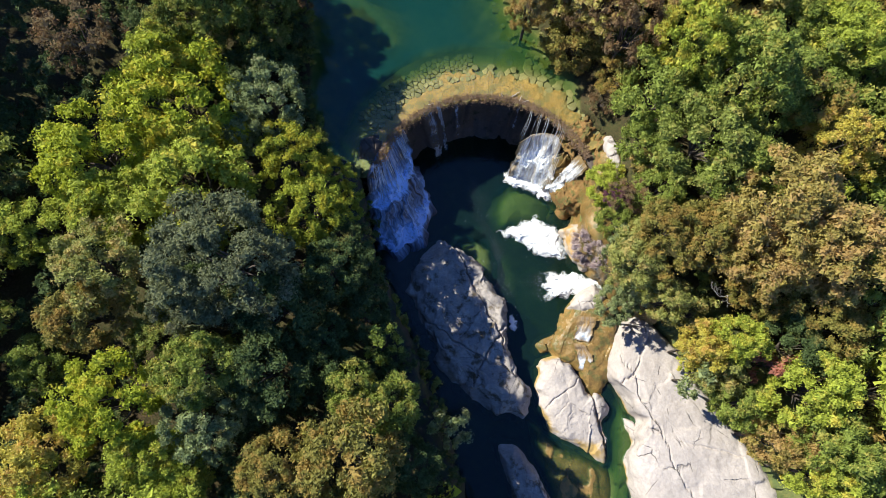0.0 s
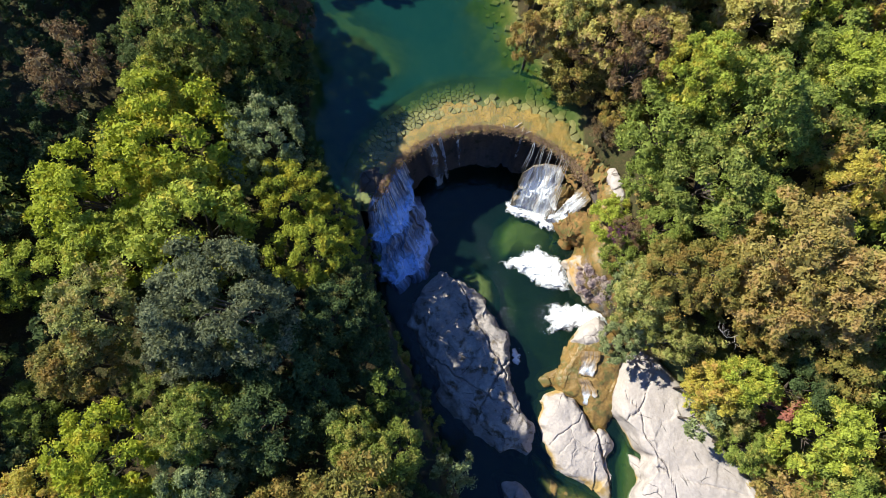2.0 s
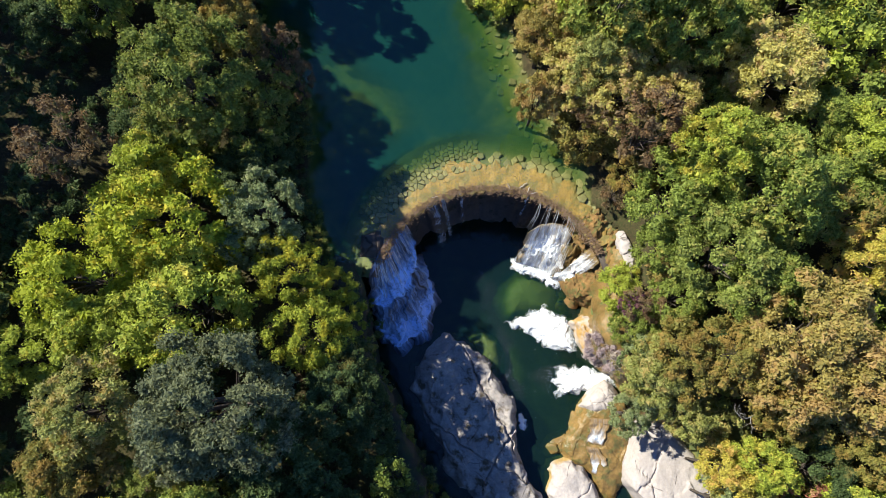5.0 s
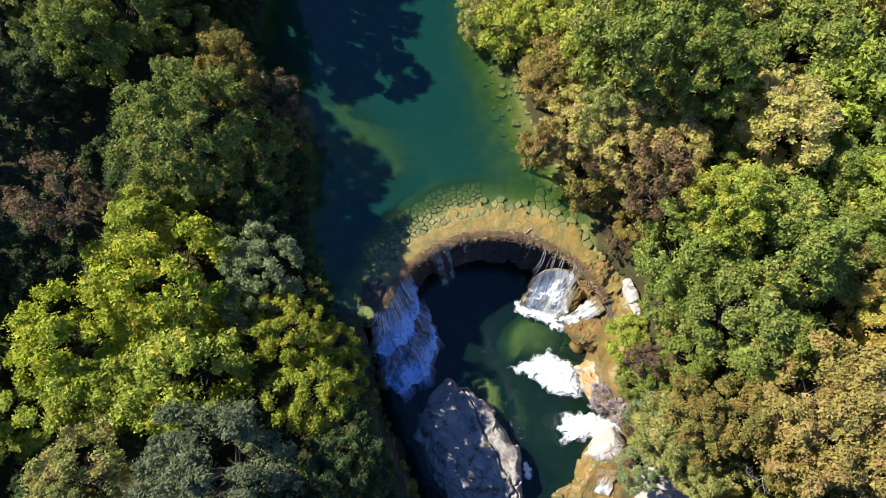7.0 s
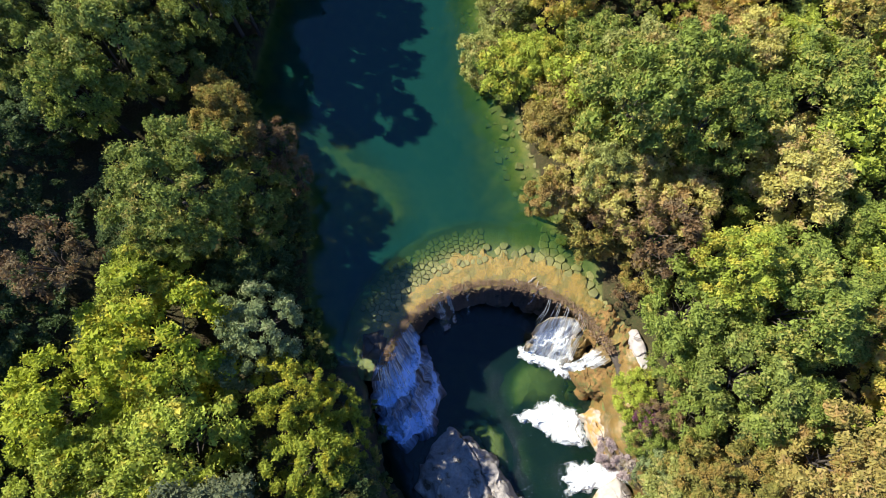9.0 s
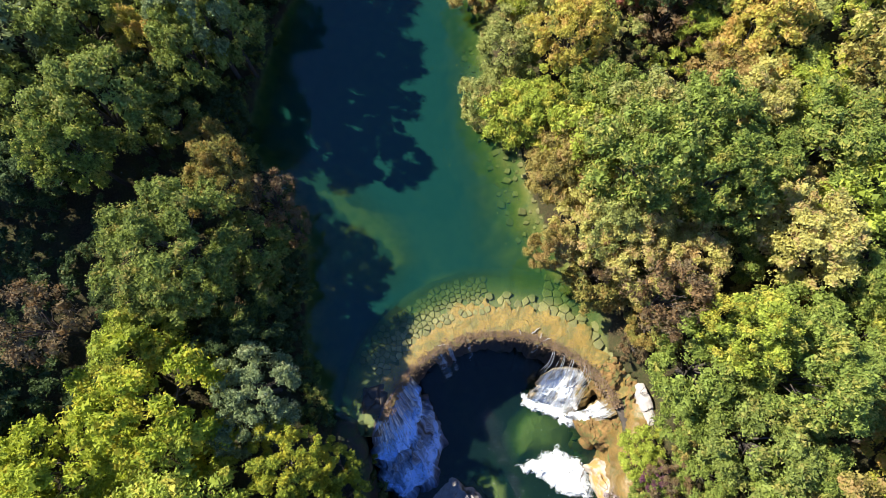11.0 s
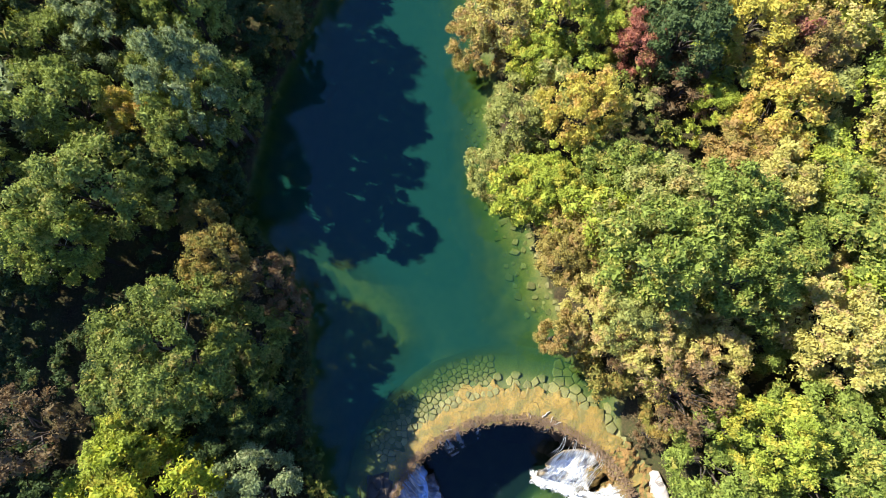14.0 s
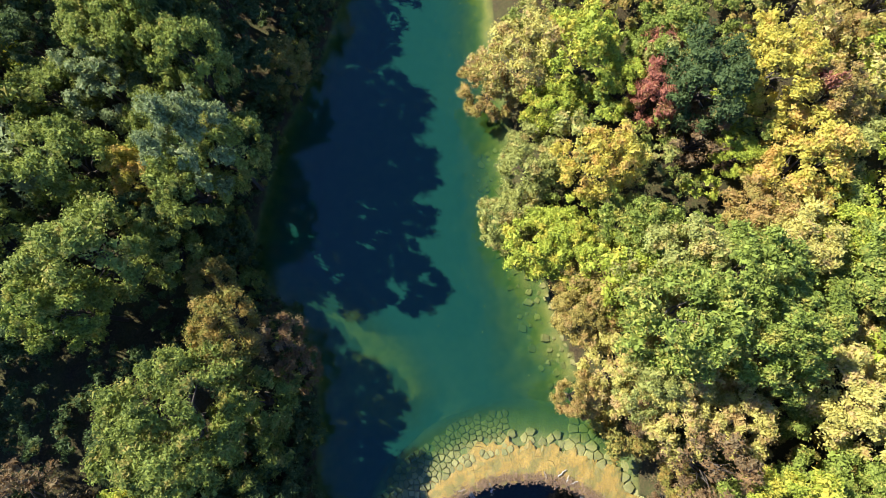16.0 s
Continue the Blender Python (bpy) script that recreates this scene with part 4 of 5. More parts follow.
side_fall = sheet("cascade", "small sunlit side cascade over ochre rock",
                  [(13.4, 22.9, -1.5), (14.1, 21.4, -1.5)], [(10.7, 21.1, LOW), (12.1, 20.1, LOW)], CASCADE, 0.45, nu=70, nv=80, curve=1.15, seed=3, lift=0.3, ragged=0.55, bare=0.22)
for k, (a0, wide, reach, foot) in enumerate(((122, 3.0, 2.4, LOW), (115, 1.4, 2.2, LOW), (105, 1.0, 1.8, -5.0), (69, 0.8, 0.8, -4.0))):
    t0, t1 = lip(a0 + wide, 0.15), lip(a0 - wide, 0.15)
    f0, f1 = lip(a0 + wide * 1.2, -reach), lip(a0 - wide * 1.2, -reach)
    tagged(sheet("waterfall", "thin veil of water falling free from the overhanging rim", [(*t0, 0.02), (*t1, 0.02)], [(*f0, foot), (*f1, foot)], VEIL, 0.0, nu=24, nv=50, ragged=0.12, curve=2.2, seed=5 + k),
           group="veils of water under the rim")
sheet("cascade", "small stream sliding over wet ochre travertine", [(13.0, 7.4, -4.6), (14.8, 7.3, -4.5)], [(12.7, 5.0, -5.4), (14.6, 5.0, -5.4)], TRICKLE, 0.2, nu=30, nv=40, curve=1.3, seed=11)
sheet("cascade", "small stream dropping between ochre rocks", [(12.6, 4.9, -5.3), (13.8, 4.7, -5.3)], [(13.4, 2.5, -6.2), (14.7, 2.3, -6.2)], TRICKLE, 0.2, nu=30, nv=40, curve=1.3, seed=12)


def foam(label, outline, thick, seed, n=90, rings=26):
    o = np.array(outline, float)
    c = o.mean(0)
    closed = np.concatenate([o, o[:1]])
    s = np.linspace(0, len(o), n, endpoint=False)
    e = np.stack([np.interp(s, np.arange(len(o) + 1), closed[:, k]) for k in (0, 1)], 1)
    k = np.linspace(0, 1, rings)
    v = np.concatenate([np.stack([c[0] + (p[0] - c[0]) * k, c[1] + (p[1] - c[1]) * k, LOW + 0.02 + thick * (1 - k ** 2)], 1) for p in e])
    v[:, 2] += 0.22 * thick * np.clip(fbm(v + seed, 0.7, 4), -0.6, 1) * np.tile(1 - k ** 4, n)
    v[:, 0] += 0.55 * fbm(v + seed + 20, 0.8, 5, 0.65) * np.tile(k, n)
    v[:, 1] += 0.40 * fbm(v + seed + 60, 0.6, 5, 0.65) * np.tile(k, n)
    me = mesh_from("foam", v, grid_faces(n, rings, wrap=True), [FOAM])
    set_values(me, "body", np.tile(1.1 - 1.0 * k ** 2.2, n))
    tagged(new("foam", me), label, "foam", group="patches of foam on the plunge pool")


strands(left_fall, [(-7.0, 20.6, 0.06), (-6.2, 22.6, 0.06), (-5.0, 24.3, 0.06), (-3.9, 25.2, 0.06)],
        [(-7.3, 15.4, LOW), (-4.6, 13.8, LOW), (-2.0, 16.0, LOW), (-1.0, 19.4, LOW), (-2.4, 22.8, LOW)], 40, 0.20, 1.35, 41, lift=0.18, start=0.15, reach=0.5)
for k, (x, y) in enumerate(((8.7, 26.9), (9.5, 26.6), (10.3, 26.2), (11.2, 25.7), (11.8, 25.2))):
    strands(sun_fall, [(x - 0.12, y, 0.06), (x + 0.14, y - 0.08, 0.06)], [(x - 1.0, y - 2.0, -2.9), (x - 0.4, y - 2.3, -2.9)], 5, 0.10, 1.9, 50 + k, lift=0.05)
strands(sun_fall, [(8.2, 24.9, -2.4), (10.0, 24.7, -2.3), (12.2, 23.9, -2.1)], [(6.7, 22.7, LOW), (9.2, 21.6, LOW), (11.0, 20.7, LOW)], 34, 0.22, 1.1, 42, lift=0.3, start=0.3)
strands(side_fall, [(13.4, 22.7, -1.2), (14.0, 21.6, -1.2)], [(10.8, 21.0, LOW), (11.9, 20.3, LOW)], 26, 0.18, 1.15, 43, lift=0.45, start=0.3)
foam("bright white foam where a side stream meets the pool", [(13.0, 13.2), (12.6, 15.9), (12.0, 17.3), (9.8, 18.3), (8.4, 17.8), (5.6, 16.6), (7.8, 15.7), (9.0, 14.8), (10.6, 13.9)], 0.5, 3)
foam("bright white foam fanning from the lower side stream", [(16.8, 11.2), (13.2, 12.3), (10.9, 12.3), (9.9, 10.9), (10.6, 9.3), (14, 10.0), (16.4, 10.4)], 0.4, 9)
foam("churned foam at the foot of the sunlit cascade", [(6.5, 23.5), (8.2, 23.0), (10, 22), (12.2, 20.7), (11.6, 19.7), (10, 20.6), (8.2, 21.6), (6.4, 22.4)], 0.35, 15)
foam("spray and foam against the boulder's sunny foot", [(6.7, 8.0), (7.4, 7.2), (7.3, 6.3), (6.8, 6.4), (6.9, 7.1), (6.4, 7.8)], 0.12, 21, n=40, rings=12)


def foam_flecks():
    """Bubbles drifting over the plunge pool, too many to count."""
    rng = random.Random(31)
    v, f = [], []
    for _ in range(240):
        s = rng.random()
        x, y = 3.0 + 4.0 * s + rng.gauss(0, 0.7), 21.5 - 13 * s + rng.gauss(0, 1.0)
        if rng.random() < 0.25:
            x, y = rng.uniform(2, 11), rng.uniform(11, 23)
        if rng.random() < 0.22:                       # spray thrown off the lower side stream
            x, y = 10.2 - abs(rng.gauss(0, 0.7)), 10.9 + rng.gauss(0, 0.8)
        r, b = rng.uniform(0.01, 0.03), len(v)
        v += [(x + r * math.cos(k * math.pi / 3), y + r * math.sin(k * math.pi / 3), LOW + 0.015) for k in range(6)] + [(x, y, LOW + 0.02 + r * 0.6)]
        f += [(b + k, b + (k + 1) % 6, b + 6) for k in range(6)]
    me = mesh_from("foam_flecks", v, f, [FOAM])
    set_values(me, "body", [1.0] * len(v))
    tagged(new("foam_flecks", me), "white bubbles scattered over the plunge pool", "foam", kind="stuff")


foam_flecks()


def bank_stones():
    """Flat stones under the shallow water along the sunny bank, each a piece of the bed."""
    rng = random.Random(17)
    laid = []
    for _ in range(3000):
        if len(laid) >= 110:
            break
        y = rng.uniform(33, 58)
        edge = float(np.interp(y, [33, 37, 41, 46, 52, 60], [12.0, 9.3, 7.9, 6.9, 4.6, 5.0]))
        x = edge - rng.random() ** 1.5 * 3.2 - 0.1
        size = rng.uniform(0.4, 1.0)
        if any(math.hypot(x - p, y - q) < 0.5 * (size + s) for p, q, s in laid):
            continue
        laid.append((x, y, size))
        z = float(ground_z(x, y)[0])
        ob = tagged(new("stone", rng.choice(STONES)), "algae-grown flat stone on the river bed", "stone", "stones along the shallow bank")
        ob.matrix_basis = pose(x, y, z + 0.02, rng.uniform(-10, 10), rng.uniform(-10, 10), rng.uniform(0, 360)) @ Matrix.Diagonal((size, size * 0.8, size, 1))


bank_stones()


def floating_leaves():
    """Fallen leaves adrift on the upper pool, too small to pick apart."""
    rng = random.Random(8)
    v, f = [], []
    for _ in range(40):
        y = rng.uniform(36, 74)
        x = rng.gauss(0.5, 1.6) + (6 if y < 40 else 0) * rng.random()
        b, r, a = len(v), rng.uniform(0.03, 0.075), rng.uniform(0, 6.3)
        for k, q in enumerate((1.0, 0.55, 0.9, 0.55)):
            t = a + k * math.pi / 2
            v.append((x + r * q * math.cos(t), y + r * q * math.sin(t), 0.012 + 0.01 * (k % 2)))
        f.append((b, b + 1, b + 2, b + 3))
    tagged(new("fallen_leaves", mesh_from("fallen_leaves", v, f, [KINDS["gold"][0]], smooth=False)), "pale fallen leaves drifting on the pool", "leaves", kind="stuff")


floating_leaves()


# ---- trees ----
def blades(rng, centres, sizes, per, leaf, droop, reach, jitter):
    """Leaf sprays round the clump centres, each a small bent blade facing outwards and a little up."""
    n = len(centres) * per
    d = rng.normal(size=(n, 3))
    d /= np.linalg.norm(d, axis=1, keepdims=True)
    d[:, 2] = np.where(d[:, 2] < -0.3, -d[:, 2], d[:, 2])
    c, s = np.repeat(centres, per, 0), np.repeat(sizes, per)[:, None]
    p = c + d * s * np.array([1, 1, 0.72]) * (reach[0] + (reach[1] - reach[0]) * rng.random((n, 1)) ** 0.6)
    nrm = d * 0.8 + np.array([0, 0, 0.3]) + rng.normal(size=(n, 3)) * jitter
    nrm /= np.linalg.norm(nrm, axis=1, keepdims=True)
    side = np.cross(nrm, rng.normal(size=(n, 3)))
    side /= np.linalg.norm(side, axis=1, keepdims=True)
    fore = np.cross(nrm, side)
    ln = leaf * (0.55 + 0.9 * rng.random((n, 1)))
    w = ln * (0.50 + 0.25 * rng.random((n, 1)))
    return np.stack([p - fore * ln * 0.5 + side * w * 0.62, p - fore * ln * 0.5 - side * w * 0.62, p + fore * ln * 0.8 - nrm * ln * droop], 1).reshape(-1, 3)


def leaf_cloud(rng, centres, sizes, per, leaf):
    """Broad sprays inside each clump, fine leaves over them."""
    inner = blades(rng, centres, sizes, int(per * 0.2), leaf * 2.1, 0.15, (0.1, 0.66), 0.45)
    outer = blades(rng, centres, sizes, int(per * 0.8), leaf * 0.8, 0.22, (0.55, 1.15), 0.75)
    v = np.concatenate([inner, outer])
    return v, np.arange(len(v)).reshape(-1, 3)


# habit: crown radius, boughs, bough radius, clumps a bough, clump size, leaves a clump, leaf length, height share
HABITS = {
    "broad": (4.0, 30, 1.10, 6, 0.62, 72, 0.20, 0.95),
    "feathery": (4.0, 40, 0.85, 6, 0.50, 56, 0.18, 1.0),
    "clumpy": (4.0, 40, 0.70, 4, 0.52, 80, 0.18, 1.0),
    "dome": (6.2, 70, 1.05, 7, 0.62, 50, 0.20, 0.85),
    "thin": (3.0, 22, 0.75, 5, 0.45, 42, 0.135, 0.80),
    "wood": (3.4, 14, 1.2, 5, 0.80, 30, 0.26, 0.85),
    "bush": (1.6, 9, 0.55, 4, 0.36, 32, 0.17, 0.75),
}


def crown(habit, seed):
    """Meshes of a crown and its limbs, centred on the crown's middle: boughs over a lobed dome, leaf clumps over each bough."""
    rng = np.random.default_rng(seed)
    r, boughs, swell, clumps, size, per, leaf, tall = HABITS[habit]
    lobes = rng.normal(size=(7, 3))
    lobes[:, 2] = np.abs(lobes[:, 2]) * 0.6
    lobes /= np.linalg.norm(lobes, axis=1, keepdims=True)
    k = np.arange(boughs)
    cap = boughs // 6                                  # the last boughs close the top
    up = np.where(k < boughs - cap, 1 - 1.6 * (k + 0.5) / (boughs - cap), rng.uniform(0.72, 1.0, boughs)) + rng.normal(size=boughs) * 0.05
    turn = k * 2.39996 + rng.normal(size=boughs) * 0.25
    up = np.clip(up, -1, 1)
    flat = np.sqrt(1 - up ** 2)
    d = np.stack([flat * np.cos(turn), flat * np.sin(turn), up], 1)
    far = 0.56 + 0.14 * np.clip(up, 0, 1) + 0.28 * np.max(np.clip(d @ lobes.T, 0, 1) ** 3, axis=1) + rng.normal(size=boughs) * 0.07
    b = d * far[:, None] * r * np.array([1, 1, tall])
    wide = swell * rng.uniform(0.7, 1.3, boughs)
    q = np.repeat(d, clumps, 0) * 0.7 + np.array([0, 0, 0.2]) + rng.normal(size=(boughs * clumps, 3)) * 0.62
    q /= np.linalg.norm(q, axis=1, keepdims=True)
    c = np.repeat(b, clumps, 0) + q * np.repeat(wide, clumps)[:, None] * rng.uniform(0.45, 1.0, (boughs * clumps, 1)) * np.array([1, 1, 0.85])
    c[:, 2] -= 0.12 * r
    s = size * (0.55 + 0.85 * rng.random(len(c)))
    v, f = leaf_cloud(rng, c, s, per, leaf)
    fit = r / np.percentile(np.hypot(v[:, 0], v[:, 1]), 98)
    v, c = v * fit, c * fit
    leaves_me = mesh_from("crown", v, f, [KINDS["green"][0]], smooth=False)
    tv, tf = [], []
    foot = np.array([0, 0, -0.75 * r])
    for k in rng.choice(len(c), min(len(c), 14), replace=False):
        end = c[k] * 0.55 - np.array([0, 0, 0.1 * r])
        bend = foot + (end - foot) * 0.5 + np.array([0, 0, 0.12 * r]) + rng.normal(size=3) * 0.05 * r
        pts = [foot + (bend - foot) * q * (2 - q) / 1.0 if q <= 1 else bend + (end - bend) * (q - 1) for q in (0, 0.5, 1, 1.5, 2)]
        tube(tv, tf, pts, [0.035 * r, 0.027 * r, 0.018 * r, 0.011 * r, 0.005 * r], 4)
    limbs_me = mesh_from("branchwork", tv, tf, [BARK])
    return leaves_me, limbs_me, r, np.percentile(v[:, 2], 99.5) / r


CROWNS = {h: [crown(h, 100 * i + s) for s in range(3)] for i, h in enumerate(HABITS)}


def trunk_mesh(seed):
    rng = np.random.default_rng(seed)
    v, f = [], []
    w = rng.normal(size=(7, 2)) * 0.12
    w[0] = 0
    w[-1] = 0
    tube(v, f, [(w[k, 0], w[k, 1], k / 6) for k in range(7)], [1.5, 1.0, 0.9, 0.82, 0.74, 0.66, 0.58], 9)
    return mesh_from("trunk", v, f, [BARK])


TRUNKS = [trunk_mesh(s) for s in range(4)]
planted = []
SCRUB = {}          # leaf material: vertices of the undergrowth
TREE_RNG = random.Random(5)


def tree(kind, x, y, top, r, habit=None, name="tree", label=None):
    """A tree with its crown's top at that height and its crown of radius r, rooted in the ground."""
    mat, own, text = KINDS[kind]
    habit = habit or own
    if r < 2.1 and habit not in ("thin",):
        habit = "bush"
    leaves_me, limbs_me, r0, tall = TREE_RNG.choice(CROWNS[habit])
    k = r / r0
    g = float(ground_z(x, y)[0])
    if x > 9 and y < 24:
        g = max(g, -4.2)
    deep = min(max((top - g) * 0.6 / (r * (tall + 0.6)), 1.0), 1.8)      # a tall tree's crown reaches further down
    mid = top - r * tall * deep
    foot = mid - 0.75 * r * deep
    if foot < g + 0.2:
        mid += (g + 0.2 - foot) * 0.5
        foot = max(mid - 0.75 * r * deep, g + 0.15)
    e = new(name)
    e.matrix_world = pose(x, y, g - 0.1)
    spin = TREE_RNG.uniform(0, 360)
    c = part("crown", leaves_me, e)
    c.matrix_basis = pose(0, 0, mid - g + 0.1, 0, 0, spin) @ Matrix.Diagonal((k, k, k * deep * TREE_RNG.uniform(0.94, 1.06), 1))
    c.material_slots[0].link = "OBJECT"
    c.material_slots[0].material = mat
    part("branchwork", limbs_me, e).matrix_basis = c.matrix_basis.copy()
    thick = 0.045 * r + 0.03
    part("trunk", TREE_RNG.choice(TRUNKS), e).matrix_basis = pose(0, 0, 0, 0, 0, spin) @ Matrix.Diagonal((thick, thick, max(foot - g + 0.25, 0.3), 1))
    planted.append((x, y, r))
    return tagged(e, label or text, "shrub" if name == "shrub" else "tree", "woodland trees along the river")



def scrub(kind, x, y, top, r):
    """A low bush of the undergrowth, gathered for one joined mesh."""
    leaves_me, _, r0, _ = TREE_RNG.choice(CROWNS["bush"])
    k = r / r0
    co = np.empty(len(leaves_me.vertices) * 3, np.float32)
    leaves_me.vertices.foreach_get("co", co)
    a = TREE_RNG.uniform(0, 2 * math.pi)
    turn = np.array([[math.cos(a), -math.sin(a), 0], [math.sin(a), math.cos(a), 0], [0, 0, 1]])
    SCRUB.setdefault(kind, []).append(co.reshape(-1, 3) @ turn.T * k + np.array([x, y, top - r * 0.7]))


FAR = {}            # leaf material: vertices of the trees beyond the seen wood


def far_tree(kind, x, y, top, r):
    """A tree beyond the seen wood, gathered for one joined mesh."""
    leaves_me, _, r0, tall = TREE_RNG.choice(CROWNS["wood"])
    co = np.empty(len(leaves_me.vertices) * 3, np.float32)
    leaves_me.vertices.foreach_get("co", co)
    a = TREE_RNG.uniform(0, 2 * math.pi)
    turn = np.array([[math.cos(a), -math.sin(a), 0], [math.sin(a), math.cos(a), 0], [0, 0, 1]])
    FAR.setdefault(kind, []).append(co.reshape(-1, 3) @ turn.T * np.array([r / r0, r / r0, 1.5 * r / r0]) + np.array([x, y, top - 1.5 * r * tall]))
    planted.append((x, y, r))


def plant_stuff(gathered, name, label, category):
    kinds = sorted(gathered)
    blocks, index = [], []
    for i, kind in enumerate(kinds):
        for v in gathered[kind]:
            blocks.append(v)
            index += [i] * (len(v) // 3)
    v = np.concatenate(blocks)
    me = mesh_from(name, v, np.arange(len(v)).reshape(-1, 3), [KINDS[k][0] for k in kinds], smooth=False)
    me.polygons.foreach_set("material_index", index)
    tagged(new(name, me), label, category, kind="stuff")


tree("ash", -21.8, 23.0, 12.4, 5.9)
tree("ash", -27.9, 18.8, 11.3, 5.0)
tree("lime", -20.2, 16.3, 11.4, 5.2)
tree("lime", -26.4, 14.8, 9.6, 4.4)
tree("sage", -14.8, 24.0, 9.9, 3.5)
tree("sage", -16.2, 21.3, 9.4, 2.2)
tree("maple", -12.7, 19.2, 9.4, 3.0)
tree("maple", -9.7, 18.3, 6.0, 2.1)
tree("maple", -10.8, 14.2, 9.0, 3.4)
tree("maple", -8.7, 15.8, 5.6, 2.1)
tree("willow", -15.4, 9.2, 15.9, 5.3, "dome")
tree("willow", -18.6, 6.4, 12.6, 2.6)
tree("deep", -12.6, 5.8, 11.3, 3.6)
tree("olive", -25.1, 8.9, 12.8, 3.6)
tree("deep", -20.8, 8.2, 7.4, 2.8)
tree("dull", -21.6, 4.4, 9.0, 2.6)
tree("deep", -14.2, -1.4, 7.4, 2.6)
tree("oak", -26.3, 5.6, 11.3, 3.3)
tree("ash", -23.1, -0.7, 12.3, 3.8)
tree("gold", -27.6, -3.9, 11.2, 3.1)
tree("lime", -20.5, -4.3, 10.7, 2.9)
tree("green", -16.9, 1.7, 12.8, 3.3)
tree("sage", -16.9, -1.7, 11.2, 3.0)
tree("deep", -12.8, 1.6, 11.5, 3.4)
tree("deep", -9.2, 3.4, 8.6, 3.2)
tree("deep", -8.8, 9.2, 9.4, 3.1)
tree("deep", -8.2, 12.2, 7.4, 2.5)
tree("deep", -6.8, 8.8, 5.6, 2.3)
tree("deep", -6.4, 6.2, 6.6, 2.5)
tree("deep", -4.6, 2.0, 5.0, 2.2)
tree("green", -6.4, 0.3, 9.7, 2.7)
tree("green", -3.7, -0.8, 9.2, 2.4)
tree("green", -4.6, 3.9, 8.6, 1.7)
tree("sage", 0.7, -2.6, 4.7, 1.9)
tree("oak", -6.7, -4.3, 11.3, 4.2)
tree("oak", -11.7, -5.1, 10.3, 3.2)
tree("deep", -2.5, -5.0, 7.7, 2.4)
tree("lime", -18.4, -5.6, 9.2, 2.3)
tree("lime", -32.3, 12.8, 9.4, 3.2)
tree("deep", -36.9, 22.3, 6.2, 2.9)
tree("green", -30.6, 2.3, 8.2, 2.5)
tree("fern", -20.6, 34.3, 14.8, 5.3, "dome")
tree("fern", -16.6, 35.0, 8.6, 3.5)
tree("fern", -17.6, 31.6, 8.2, 3.6)
tree("fern", -22.6, 31.2, 10.4, 3.2)
tree("oak", -18.2, 40.4, 11.8, 3.2)
tree("rust", -15.2, 39.6, 8.0, 2.4)
tree("rust", -13.6, 37.6, 6.4, 1.9)
tree("deep", -17.0, 29.5, 6.3, 3.2)
tree("lime", -23.9, 27.4, 10.7, 3.4)
tree("rust", -29.9, 28.6, 12.8, 3.5)
# Dark trees added to cover bare soil where only shade lies.
tree("deep", -19.0, 27.0, 7.2, 2.8)
tree("deep", -23.2, 29.8, 6.4, 2.6)
tree("deep", -26.6, 31.6, 7.0, 2.8)
tree("deep", -27.4, 24.2, 6.6, 2.8)
tree("dull", -27.4, 45.4, 15.8, 4.2)
tree("green", -28.8, 42.0, 14.5, 3.2)
tree("dull", -34.8, 47.0, 13.5, 3.7)
tree("deep", -34.0, 41.6, 10.3, 3.2)
tree("dull", -23.8, 46.6, 9.8, 3.0)
tree("deep", -20.8, 48.6, 5.4, 2.5)
tree("oak", -20.8, 44.6, 7.9, 2.1)
tree("dull", -30.2, 53.0, 14.0, 3.7)
tree("gold", -25.6, 52.3, 11.9, 2.5)
tree("sage", -20.2, 53.4, 17.8, 3.4)
tree("dull", -18.9, 54.2, 13.6, 3.2)
tree("dull", -21.2, 51.2, 13.4, 3.0)
tree("deep", -23.2, 51.0, 7.5, 2.6)
tree("deep", -19.6, 57.0, 6.2, 2.7)
tree("dull", -32.6, 59.2, 12.2, 3.5)
tree("sage", -28.2, 59.7, 13.0, 3.4)
tree("dull", -24.6, 57.0, 12.0, 3.0)
tree("dull", -20.6, 60.0, 17.0, 3.4)
tree("deep", -22.0, 63.4, 15.0, 3.0)
tree("deep", -22.6, 69.6, 16.0, 3.2)
tree("deep", -19.0, 63.0, 8.8, 3.4)
tree("oak", -15.6, 63.6, 8.0, 2.6)
tree("deep", -35.4, 64.1, 12.3, 3.7)
tree("dull", -23.4, 66.4, 20.0, 3.9)
tree("dull", -29.6, 66.0, 14.0, 3.6)
tree("dull", -25.2, 73.0, 20.5, 4.0)
tree("deep", -20.6, 68.6, 11.0, 3.4)
tree("deep", -20.0, 75.0, 11.0, 3.4)
tree("dull", -27.8, 63.0, 15.0, 3.4)
tree("dull", -24.6, 62.6, 15.5, 3.2)
tree("deep", -25.2, 49.2, 10.2, 3.0)
tree("deep", -21.4, 56.2, 12.2, 2.8)
tree("green", -27.0, 80.0, 20.5, 4.0)
tree("dull", -28.0, 87.0, 20.0, 4.0)
tree("red", 17.0, 63.8, 9.2, 2.1)
tree("red", 28.1, 57.7, 12.6, 1.9)
tree("rust", 12.4, 33.4, 8.6, 1.8)
tree("green", 18.6, 24.9, 10.5, 4.3)
tree("green", 23.8, 26.9, 12.3, 4.3)
tree("dull", 21.1, 19.7, 12.3, 4.2)
tree("green", 17.8, 21.4, 7.0, 2.6)
tree("green", 26.8, 23.9, 12.3, 3.8)
tree("amber", 25.4, 13.6, 14.3, 4.4)
